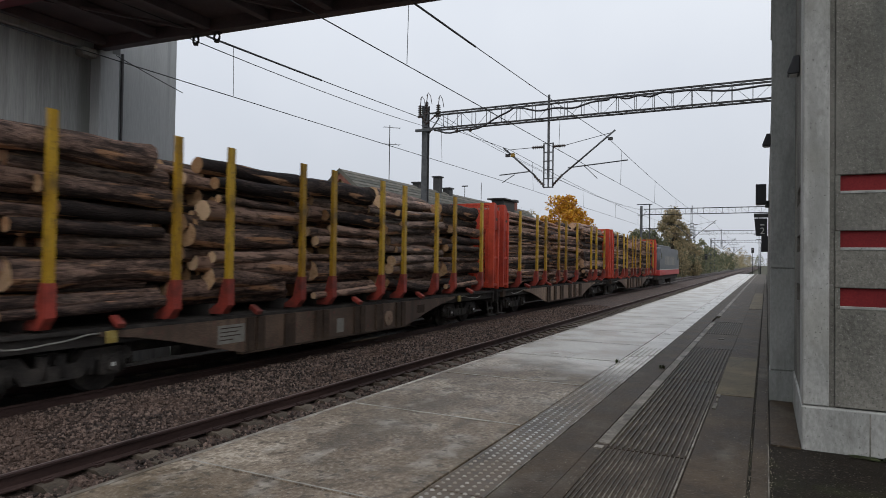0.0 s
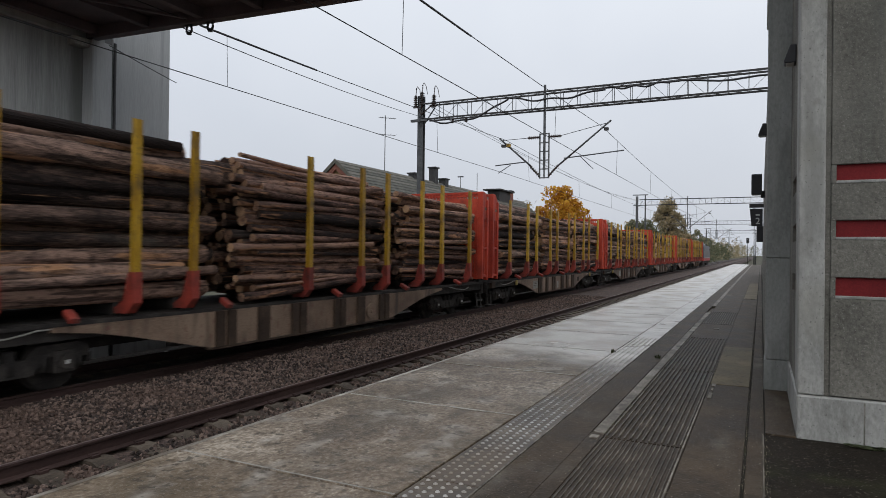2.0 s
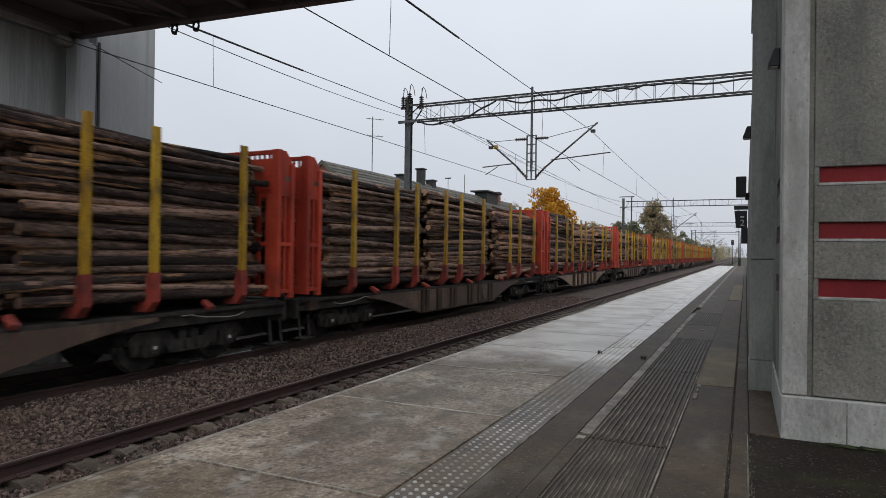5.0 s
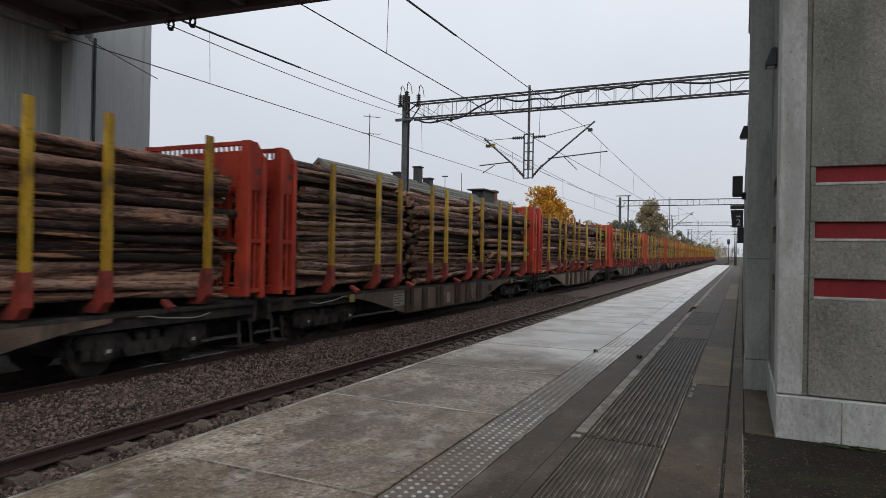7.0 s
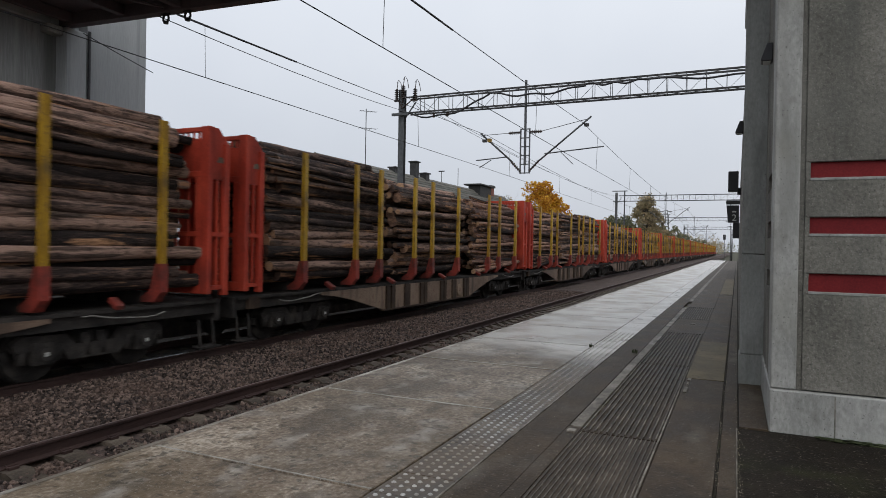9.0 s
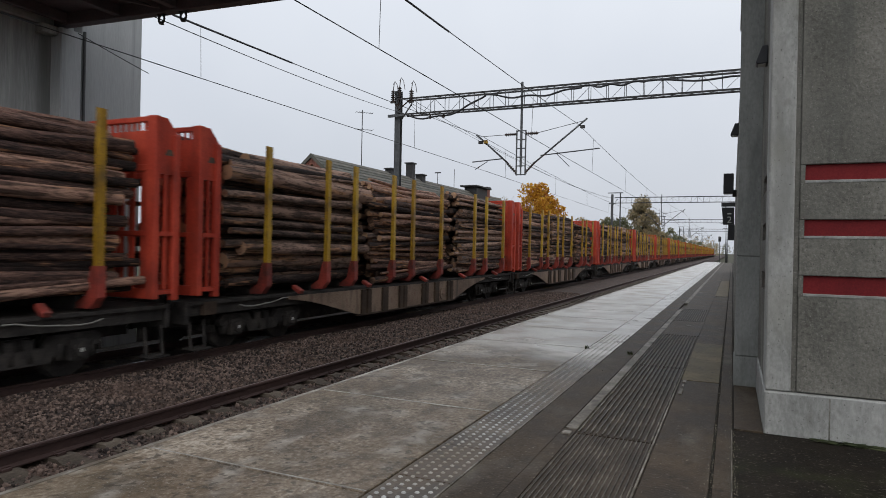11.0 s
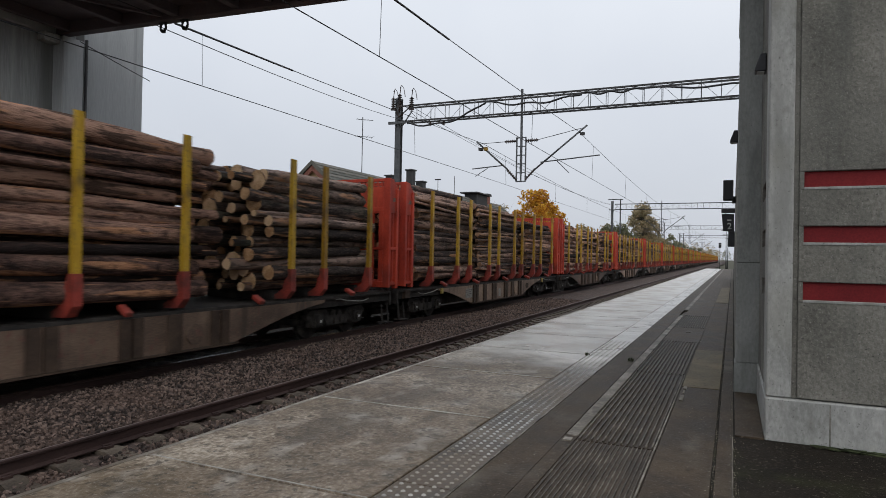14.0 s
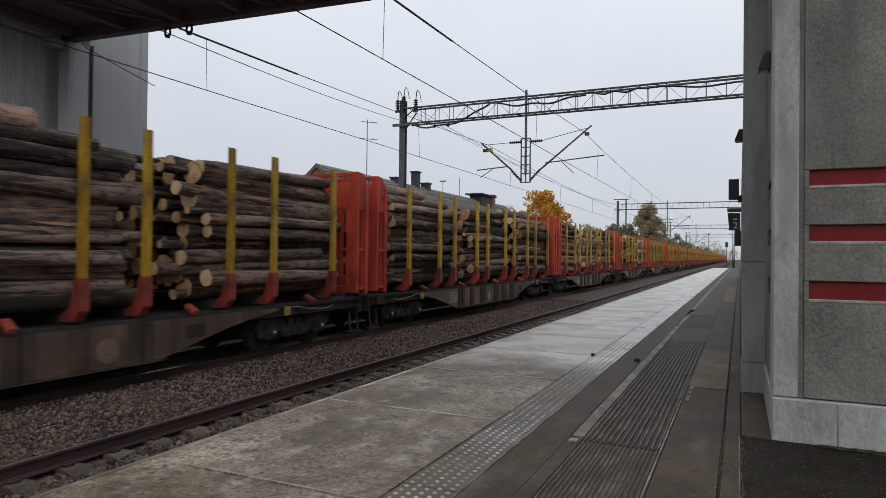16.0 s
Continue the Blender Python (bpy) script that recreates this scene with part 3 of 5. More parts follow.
bmesh.ops.bevel(bm, geom=[e for e in bm.edges], offset=0.005, segments=1, affect="EDGES")
slab = to_mesh("slab", bm, "slab")
bm = bmesh.new()
box(bm, -4.17, -2.14, 0.0012, SLAB - 0.0012, -0.16, 0.0)
slab_tight = to_mesh("slab", bm, "slab")
for i in range(-6, 50):
    near = i < 4
    shared("slab", slab if near else slab_tight, platform, (random.uniform(-0.006, 0.006), 3.6 + SLAB * i, random.uniform(-0.003, 0.003) if near else random.uniform(-0.0006, 0.0006)))
for i in range(0, 8):
    # lime bloom along the slab joints
    part("joint_bloom", bbox(-4.09, -2.15, 3.6 + SLAB * i + 0.016, 3.6 + SLAB * i + 0.030 + 0.006 * (i % 3), -0.02, 0.0042, 0), "kerb_pale", platform)
part("joint_filler", bbox(-4.09, -2.15, 10.2, 119, -0.06, -0.002, 0), "kerb_pale", platform, "pale mortar in the slab joints")
part("edge_nosing", bbox(-4.174, -4.125, -10, 119, -0.03, 0.0045, 0.003), "nosing", platform, "pale worn platform edge")
bm = bmesh.new()
box(bm, -2.125, -1.715, 0.003, 0.397, -0.06, 0.0)
tact = to_mesh("tactile_tile", bm, "tactile")
for i in range(292):
    shared("tactile_tile", tact, platform, (0, 1.2 + 0.4 * i, random.uniform(-0.002, 0.002)))
bm = bmesh.new()
ring = [(math.cos(a * math.pi / 3), math.sin(a * math.pi / 3)) for a in range(6)]
for j in range(125):
    for i in range(5):
        cx, cy = -2.125 + 0.05 + 0.078 * i, 2.4 + 0.082 * j + (0.041 if i % 2 else 0)
        lo = [bm.verts.new((cx + 0.019 * x, cy + 0.019 * y, 0.0)) for x, y in ring]
        hi = [bm.verts.new((cx + 0.011 * x, cy + 0.011 * y, 0.008)) for x, y in ring]
        for k in range(6):
            bm.faces.new((lo[k], lo[(k + 1) % 6], hi[(k + 1) % 6], hi[k]))
        bm.faces.new(hi)
tagged(part("tactile_dots", bm, "dot", platform), kind="stuff")
part("strip_edge", bbox(-1.713, -1.700, -10, 119, -0.05, 0.001, 0), "kerb", platform)
part("strip_edge", bbox(-2.1385, -2.1265, -10, 16, -0.05, -0.012, 0), "black", platform)
part("strip_edge", bbox(-2.1385, -2.1265, 16, 119, -0.05, -0.001, 0), "kerb_pale", platform)
part("asphalt_strip", bbox(-1.698, -1.36, -40, 119, -0.07, -0.006, 0), "asphalt", platform, "dark wet asphalt strip")
part("pale_line", bbox(-1.345, -1.235, 5.75, 19.3, -0.07, 0.004, 0.003), "kerb", platform, "pale concrete paving line")
part("pale_line", bbox(-1.355, -1.235, 21.5, 119, -0.07, 0.002, 0.003), "kerb", platform)
part("asphalt_strip", bbox(-1.355, -1.235, -40, 5.74, -0.07, -0.005, 0), "asphalt", platform)
def ribbed(y0, y1, pitch, high):
    """Ribbed guide paving: a base with long narrow ridges."""
    bm = bmesh.new()
    box(bm, -1.23, -0.56, y0, y1, -0.07, -0.008)
    base = part("ribbed_paving", bm, "ribbed", platform, "dark ribbed guide paving")
    bm = bmesh.new()
    x = -1.215
    while x < -0.58:
        prism(bm, [(x, -0.012), (x + 0.10 * pitch, high), (x + 0.30 * pitch, high), (x + 0.40 * pitch, -0.012)], "y", y0 + 0.01, y1 - 0.01)
        x += pitch
    tagged(part("ridges", bm, "ridge", base), kind="stuff")
ribbed(-6, 2.9, 0.036, 0.001)
ribbed(2.92, 5.62, 0.036, 0.001)
ribbed(5.65, 9.4, 0.051, 0.008)
ribbed(9.43, 13.2, 0.051, 0.008)
ribbed(16.0, 19.4, 0.051, 0.006)
part("asphalt_patch", bbox(-1.23, -0.56, 13.21, 15.98, -0.07, -0.004, 0), "asphalt", platform)
part("asphalt_patch", bbox(-1.23, -0.56, 19.41, 119, -0.07, -0.004, 0), "asphalt", platform)
part("joint_line", bbox(-0.578, -0.566, 2, 9.4, -0.05, 0.0015, 0), "kerb", platform)
part("asphalt_strip", bbox(-0.555, -0.12, -40, 8.6, -0.07, -0.006, 0), "asphalt", platform)
part("paving_patch", bbox(-0.555, -0.12, 8.61, 12.2, -0.07, -0.002, 0.002), "brownpatch", platform, "brownish paving patch")
part("asphalt_strip", bbox(-0.555, -0.12, 12.21, 26, -0.07, -0.006, 0), "asphalt", platform)
part("paving_patch", bbox(-0.555, -0.12, 26.01, 40, -0.07, -0.002, 0.002), "brownpatch", platform)
part("asphalt_strip", bbox(-0.555, -0.12, 40.01, 119, -0.07, -0.006, 0), "asphalt", platform)
part("drain_channel", bbox(-0.116, -0.098, -40, 119, -0.07, -0.014, 0), "yard", platform, "narrow dark drainage joint")
part("asphalt_strip", bbox(-0.094, 0.03, -40, 119, -0.07, -0.008, 0), "asphalt", platform)
part("asphalt_yard", bbox(0.034, 9, -40, 119, -0.07, -0.004, 0), "yard", platform)
# Pale worn paving lines across and beside the ribbed strip.
for x0, x1, y0, y1 in ((-1.33, -1.26, 5.55, 5.64), (-0.53, -0.49, 7.7, 8.0), (-0.52, -0.50, 8.15, 8.3), (-0.53, -0.49, 8.42, 8.58), (-0.9, -0.8, 14.9, 15.05), (-0.55, -0.125, 25.6, 25.8), (0.022, 0.030, 4.5, 6.35)):
    part("worn_marking", bbox(x0, x1, y0, y1, -0.03, 0.006, 0.001), "kerb", platform)
def weed(x, y, z, n, h, seed, label):
    rng = random.Random(seed)
    bm = bmesh.new()
    for i in range(n):
        a, l = rng.uniform(0, 6.28), h * rng.uniform(0.5, 1)
        d = Vector((math.cos(a), math.sin(a), 0)) * l * rng.uniform(0.2, 0.8)
        s = Vector((-math.sin(a), math.cos(a), 0)) * 0.006
        b0 = Vector((rng.uniform(-0.04, 0.04), rng.uniform(-0.06, 0.06), 0))
        v = [bm.verts.new(p) for p in (b0 - s, b0 + s, b0 + d * 0.6 + s + Vector((0, 0, l * 0.7)), b0 + d + Vector((0, 0, l)), b0 + d * 0.6 - s + Vector((0, 0, l * 0.7)))]
        bm.faces.new(v)
    ob = part("weed", bm, "moss")
    ob.matrix_basis = pose(x, y, z)
    return tagged(ob, label, "weed", kind="stuff")
weed(-1.42, 10.3, -0.006, 30, 0.06, 5, "small green weed growing in a platform joint")
weed(-2.12, 10.5, 0.0, 8, 0.07, 6, "thin weed sprig in a slab joint")

def grit(count, seed):
    """Small pale stones and crumbs that gather along the joints of the paving."""
    rng = np.random.default_rng(seed)
    base = np.array([(1, 0, 0), (-0.5, 0.87, 0), (-0.5, -0.87, 0), (0.1, 0, 0.9)])
    tri = np.array([(0, 1, 3), (1, 2, 3), (2, 0, 3)])
    lines = ((-0.107, 0.012, 1.0), (0.030, 0.02, 1.0), (-0.57, 0.02, 0.6), (-1.24, 0.03, 0.5), (-0.30, 0.16, 0.25), (1.1, 0.9, 0.06), (-1.53, 0.12, 0.15))
    share = np.array([l[2] for l in lines]); share /= share.sum()
    verts, faces = [], []
    for i in range(count):
        cx, wide, _ = lines[int(rng.choice(len(lines), p=share))]
        x, y = cx + rng.normal(0, wide), 2.6 + 11 * rng.uniform(0, 1) ** 1.6
        if x > 0.03 and y > 6.38: y = rng.uniform(3.0, 6.38)
        v = base * rng.uniform(0.6, 1.3, (4, 1)) * rng.uniform(0.002, 0.0065)
        a = rng.uniform(0, 6.28)
        c, q = math.cos(a), math.sin(a)
        verts.append(np.stack((v[:, 0] * c - v[:, 1] * q + x, v[:, 0] * q + v[:, 1] * c + y, v[:, 2] - 0.0045), 1)); faces.append(tri + 4 * i)
    me = bpy.data.meshes.new("grit")
    me.from_pydata(np.concatenate(verts).tolist(), [], np.concatenate(faces).tolist())
    me.materials.append(M["grit"])
    return tagged(new("grit", me), "pale grit gathered along the platform's paving joints", "grit", kind="stuff")
grit(2600, 14)

# ---- the station building beside the camera: concrete frame, panels with red bands ----
building = new("station_building")
tagged(building, "grey exposed-aggregate concrete station building with red bands", "building", kind="structure")
FY = 6.46
TOP = 9.2
part("plinth", bbox(0.285, 4.0, FY - 0.035, 10.5, -0.06, 0.375, 0.012), "pale_wall", building, "pale concrete plinth with stains")
part("plinth_joint", bbox(0.785, 0.797, FY - 0.036, FY, 0.0, 0.36, 0), "wall", building)
part("pilaster", bbox(0.29, 0.495, FY, 6.9, 0.38, TOP, 0.012), "pale_wall", building, "pale smooth concrete corner pilaster")
part("joint_strip", bbox(0.497, 0.535, FY + 0.03, 6.8, 0.38, TOP, 0), "wall", building)
# The panel is built in courses so that the red bands lie recessed.
bands = ((1.235, 1.415), (1.745, 1.91), (2.235, 2.395))
z = 0.385
for k, (b0, b1) in enumerate(bands + ((TOP, TOP),)):
    part("wall_panel", bbox(0.537, 4.0, FY + 0.012, 6.9, z, b0, 0.006), "wall", building)
    if b1 > b0:
        part("wall_panel", bbox(0.537, 0.575, FY + 0.012, 6.9, b0, b1, 0), "wall", building)
        part("red_band", bbox(0.575, 4.0, FY + 0.045, 6.85, b0, b1, 0), "redpaint", building, "recessed dark red painted band")
        part("band_sill", bbox(0.575, 4.0, FY + 0.008, FY + 0.06, b0 - 0.002, b0 + 0.022, 0.003), "pale_wall", building)
    z = b1 + 0.001
# The flank along the platform, with the same bands, and the projecting wall behind it.
z = 0.38
for k, (b0, b1) in enumerate(bands + ((TOP, TOP),)):
    part("flank_panel", bbox(0.30, 0.6, 6.9, 8.5, z, b0, 0.004), "wall", building)
    if b1 > b0:
        part("flank_panel", bbox(0.30, 0.6, 6.9, 7.15, b0, b1, 0), "wall", building)
        part("flank_panel", bbox(0.30, 0.6, 7.85, 8.5, b0, b1, 0), "wall", building)
        part("red_band", bbox(0.34, 0.6, 7.15, 7.85, b0, b1, 0), "redpaint", building)
    z = b1 + 0.001
part("threshold", bbox(0.045, 0.283, 6.40, 8.5, -0.06, 0.012, 0.004), "asphalt", building, "low worn concrete strip at the wall's foot")
for z0, z1 in ((0.0, 0.365), (0.37, 1.565), (1.57, TOP)):
    part("cross_wall", bbox(0.05 - (0.014 if z0 < 0.3 else 0), 0.6, 8.5, 8.9, z0, z1, 0.008), "mid_wall", building, "projecting concrete cross wall in three lifts")
part("platform_wall", bbox(0.055, 0.6, 8.9, 24, 0.0, 3.9, 0.01), "wall", building)
part("platform_wall", bbox(0.10, 4.0, 24, 60, 0.0, 3.4, 0.01), "wall", building)
part("back_mass", bbox(0.62, 4.0, 6.92, 24, 0.38, TOP - 0.1, 0), "wall", building)
part("roof_slab", bbox(0.1, 4.2, 6.3, 24.2, TOP + 0.005, TOP + 0.3, 0.02), "pale_wall", building)
weed(0.86, 6.37, -0.004, 160, 0.035, 8, "moss and low weeds along the plinth").matrix_basis = pose(1.05, 6.39, -0.004) @ Matrix.Diagonal((9, 1.3, 0.4, 1))

def wall_lamp(at, name="wall_lamp"):
    """A black wedge-shaped wall light, wider below."""
    o = thing(name, "black wedge-shaped wall lamp on the concrete wall", "wall lamp", "wall lamps", at)
    bm = bmesh.new()
    prism(bm, [(0.0, -0.085), (0.0, 0.10), (-0.055, 0.10), (-0.115, -0.07), (-0.10, -0.085)], "y", -0.08, 0.08)
    bmesh.ops.bevel(bm, geom=bm.edges[:], offset=0.008, segments=1, affect="EDGES")
    part("housing", bm, "black", o)
    part("lens", bbox(-0.09, -0.02, -0.065, 0.065, -0.092, -0.083, 0.002), "lens", o, "frosted lamp glass")
    return o
wall_lamp((0.298, 7.45, 3.65))
wall_lamp((0.053, 10.9, 3.50))
sp = thing("loudspeaker", "black box loudspeaker on a wall bracket", "loudspeaker", at=(-0.02, 14.2, 3.0))
part("cabinet", bbox(-0.17, 0.02, -0.15, 0.15, -0.20, 0.20, 0.012), "black", sp)
part("bracket", bbox(0.0, 0.08, -0.03, 0.03, -0.26, -0.12, 0), "dark", sp)
sg = thing("platform_sign", "black hanging platform sign with a white number two", "sign", at=(0.0, 21.2, 2.71))
part("arm", bbox(-0.33, 0.06, -0.05, 0.05, 0.30, 0.42, 0.005), "dark", sg)
bm = bmesh.new()
prism(bm, [(-0.32, 0.27), (0.03, 0.27), (0.03, -0.25), (-0.27, -0.25)], "y", -0.07, 0.07)
part("board", bm, "black", sg)
part("hanger", bbox(-0.22, -0.19, -0.015, 0.015, 0.25, 0.32, 0), "dark", sg)
part("small_word", bbox(-0.16, -0.05, -0.076, -0.072, 0.06, 0.10, 0), "white", sg, "small white unreadable word")
tx = bpy.data.curves.new("digit", "FONT")
tx.body, tx.size, tx.align_x, tx.extrude = "2", 0.27, "CENTER", 0.002
tx.materials.append(M["white"])
dg = new("digit", tx)
dg.parent = sg
dg.matrix_basis = pose(-0.10, -0.075, -0.19, 90)
bx = thing("junction_box", "small dark box on the platform wall", "box", at=(-0.02, 24.5, 2.3))
part("cabinet", bbox(-0.13, 0.075, -0.1, 0.1, -0.25, 0.3, 0.01), "black", bx)

# An added low wall closes the far side and darkens the gaps under wagons.
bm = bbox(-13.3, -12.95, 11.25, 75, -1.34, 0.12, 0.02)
structure("retaining_wall", bm, "under", "low dark wall added on the far side to keep the gaps under the wagons dark", "wall")

# ---- stair tower across the tracks and the footbridge overhead ----
tower = new("stair_tower")
tagged(tower, "tall streaked grey concrete stair tower beyond the tracks", "tower", kind="structure")
part("end_panel", bbox(-17.5, -13.2, 9.62, 11.19, -1.3, 10.5, 0.02), "tower", tower, "smooth grey concrete end panel")
part("pilaster", bbox(-17.0, -13.12, 9.08, 9.56, -1.3, 6.15, 0.02), "tower", tower)
part("recessed_wall", bbox(-17.0, -13.45, 2.0, 9.10, -1.3, 6.15, 0.02), "tower_streaked", tower)
part("lintel", bbox(-14.0, -13.2, 8.72, 9.075, 5.96, 6.15, 0.02), "pale_wall", tower)
part("upper_wall", bbox(-17.0, -13.4, 3.0, 9.58, 6.17, 10.5, 0.02), "tower", tower)
bm = bmesh.new()
tube(bm, (-13.12, 9.62, -1.3), (-13.12, 9.62, 6.2), 0.032, 8)
part("drain_pipe", bm, "dark", tower, "dark rain pipe")
bridge = new("footbridge")
tagged(bridge, "dark red-brown steel footbridge crossing over the tracks", "footbridge", kind="structure")
def bridge_y(x, v):
    return 9.33 + (x + 13.3) * 0.078 + v
def skew(bm):
    for v in bm.verts: v.co.y = bridge_y(v.co.x, v.co.y)
    return bm
part("far_girder", skew(bbox(-15, 0.28, -0.22, 0.0, 6.2, 6.75, 0.01)), "bridge", bridge)
part("near_girder", skew(bbox(-15, 0.28, -2.75, -2.5, 6.2, 6.75, 0.01)), "bridgered", bridge, "dull red painted edge girder")
part("deck", skew(bbox(-15, 0.28, -2.5, -0.22, 6.45, 6.6, 0)), "bridge", bridge)
for i in range(11):
    part("cross_beam", skew(bbox(-14.6 + 1.45 * i, -14.45 + 1.45 * i, -2.49, -0.23, 6.24, 6.44, 0.005)), "bridge", bridge)
for x in (-11.9, -9.3, -6.4):
    bm = bmesh.new()
    bar(bm, (x, bridge_y(x, -2.4), 6.28), (x + 1.4, bridge_y(x + 1.4, -0.25), 6.28), 0.06, 0.05)
    part("bracing", bm, "bridge", bridge)
for v in (-2.66, -0.09):
    for z in (7.2, 7.55, 7.85):
        part("handrail", skew(bbox(-15, 0.28, v - 0.025, v + 0.025, z - 0.025, z + 0.025, 0)), "bridge", bridge)
    for i in range(9):
        part("rail_post", skew(bbox(-14.6 + 1.8 * i, -14.54 + 1.8 * i, v - 0.03, v + 0.03, 6.755, 7.9, 0)), "bridge", bridge)

# ---- overhead line: gantries, arms, wires ----
def lattice(bm, a, b, high, deep, step, r):
    """Zigzag bracing of a box girder that runs along x between a and b, at (y, z) of its lower near chord."""
    x0, x1, y, z = a, b[0], b[1], b[2]
    n = max(2, round((x1 - x0) / step))
    for i in range(n):
        xa, xb = x0 + (x1 - x0) * i / n, x0 + (x1 - x0) * (i + 1) / n
        for yy in (y, y + deep):
            bar(bm, (xb, yy, z), (xb, yy, z + high), r * 1.1, r * 1.1)
            if yy > y: bar(bm, (xa, yy, z if i % 2 else z + high), (xb, yy, z + high if i % 2 else z), r * 0.7, r * 0.7)
        for zz in (z, z + high):
            bar(bm, (xa, y if i % 2 else y + deep, zz), (xb, y + deep if i % 2 else y, zz), r * 0.8, r * 0.8)

def insulator(bm, a, b, r, n=6):
    a, b = Vector(a), Vector(b)
    tube(bm, a, b, r * 0.45, 6)
    for i in range(n):
        p, q = a.lerp(b, (i + 0.25) / n), a.lerp(b, (i + 0.6) / n)
        tube(bm, p, q, r, 8, r * 0.55)

def gantry(y, x_left, x_right, z_low, detail=True):
    g = thing("gantry", "grey lattice steel catenary gantry spanning both tracks", "gantry", "catenary gantries")
    high, deep = 0.75, 0.45
    for yy in (y, y + deep):
        for zz in (z_low, z_low + high):
            bm = bmesh.new()
            bar(bm, (x_left, yy, zz), (x_right, yy, zz), 0.07, 0.07)
            part("chord", bm, "dark", g)
    bm = bmesh.new()
    lattice(bm, x_left, (x_right, y, z_low), high, deep, 0.75, 0.022)
    part("lacing", bm, "steel", g)
    for xm in (x_left - 0.35, x_right):
        bm = bmesh.new()
        # An H-section mast.
        for s in (-1, 1):
            box(bm, xm - 0.15, xm + 0.15, y + 0.225 + s * 0.11 - 0.012, y + 0.225 + s * 0.11 + 0.012, -1.2, z_low + high + 0.45)
        box(bm, xm - 0.012, xm + 0.012, y + 0.115, y + 0.335, -1.2, z_low + high + 0.45)
        part("mast", bm, "steel", g)
        bm = bmesh.new()
        bar(bm, (xm - 0.42, y - 0.05, z_low - 0.05), (xm + 0.5, y - 0.05, z_low - 0.05), 0.12, 0.12)
        bar(bm, (xm + 0.1, y + 0.2, z_low - 0.3), (xm + 0.75, y + 0.2, z_low + 0.55), 0.05, 0.05)
        part("mast_cap", bm, "steel", g)
    if not detail:
        bm = bmesh.new()
        bar(bm, (x_left + 0.75, y + 0.2, -1.2), (x_left + 0.75, y + 0.2, z_low + high + 0.6), 0.16, 0.16)
        part("second_mast", bm, "steel", g)
        bm = bmesh.new()
        bar(bm, (x_left - 0.9, y + 0.2, z_low + high + 0.65), (x_left + 1.1, y + 0.2, z_low + high + 0.65), 0.12, 0.12)
        part("cross_arm", bm, "steel", g)
    # The hanging post between the tracks with an arm to each.
    xd = -8.75
    bm = bmesh.new()
    bar(bm, (xd, y + 0.2, z_low + high + 0.35), (xd, y + 0.2, 5.3), 0.09, 0.09)
    part("drop_post", bm, "steel", g)
    bm = bmesh.new()
    for s in (-1, 0, 1):
        bar(bm, (xd + s * 0.21, y + 0.2, 6.95), (xd + s * 0.21, y + 0.2, 4.92), 0.055, 0.055)
    for i in range(6):
        z0 = 4.95 + 1.97 * i / 5
        bar(bm, (xd - 0.21, y + 0.2, z0), (xd + 0.21, y + 0.2, z0), 0.045, 0.045)
    part("drop_frame", bm, "steel", g, "narrow grey ladder-like frame")
    for s, reach, top in ((-1, 2.15, 6.85), (1, 2.95, 7.3)):
        bm = bmesh.new()
        tube(bm, (xd + s * 0.62, y + 0.2, 5.45 if s > 0 else 5.5), (xd + s * reach, y + 0.2, top), 0.04, 8)
        tube(bm, (xd + s * 0.9, y + 0.2, 5.70 if s < 0 else 5.78), (xd + s * (reach + (0.2 if s < 0 else 0.55)), y + 0.2, 5.60 if s < 0 else 5.98), 0.028, 6)
        tube(bm, (xd + s * 1.6, y + 0.2, 5.6 if s < 0 else 5.85), (xd + s * 2.2, y + 0.2, 5.25), 0.018, 6)
        part("arm", bm, "steel", g)
        bm = bmesh.new()
        insulator(bm, (xd + s * 0.2, y + 0.2, 5.02), (xd + s * 0.66, y + 0.2, 5.5), 0.085)
        part("insulator", bm, "ceramic", g, "dark ribbed insulator")
        bm = bmesh.new()
        insulator(bm, (xd + s * 0.22, y + 0.2, 6.78), (xd + s * 0.78, y + 0.2, 6.78), 0.085, 6)
        part("insulator", bm, "ceramic", g, "dark ribbed insulator")
        bm = bmesh.new()
        tube(bm, (xd + s * 0.7, y + 0.2, 6.78), (xd + s * (reach - 0.15), y + 0.2, top - 0.1), 0.014, 5)
        box(bm, xd + s * (reach - 0.2) - 0.09, xd + s * (reach - 0.2) + 0.09, y + 0.12, y + 0.28, top - 0.42, top - 0.30)
        part("stay", bm, "dark", g)
    if detail:
        part("yellow_tag", bbox(xd - 1.78, xd - 1.62, y + 0.1, y + 0.3, 6.42, 6.58, 0.01), "yellow", g, "small yellow tag on the arm")
        # Loose black feeder cable along the girder, hung in loops.
        for k, (xa, xb, dz, sag) in enumerate(((x_left - 0.3, -10.4, 0.10, 1.0), (-10.4, -6.0, 0.60, 0.4), (-6.0, -3.4, 0.62, 0.12), (-3.4, x_right, 0.6, 0.25))):
            bm = bmesh.new()
            pts = []
            for i in range(17):
                u = i / 16
                pts.append((xa + (xb - xa) * u, y - 0.06, z_low + dz + (0.5 * u if k == 0 else 0.0) - sag * 4 * u * (1 - u) * 0.6 + 0.05 * math.sin(u * 17)))
            wire_run(bm, pts, 0.042, 6)
            part("feeder_cable", bm, "black", g)
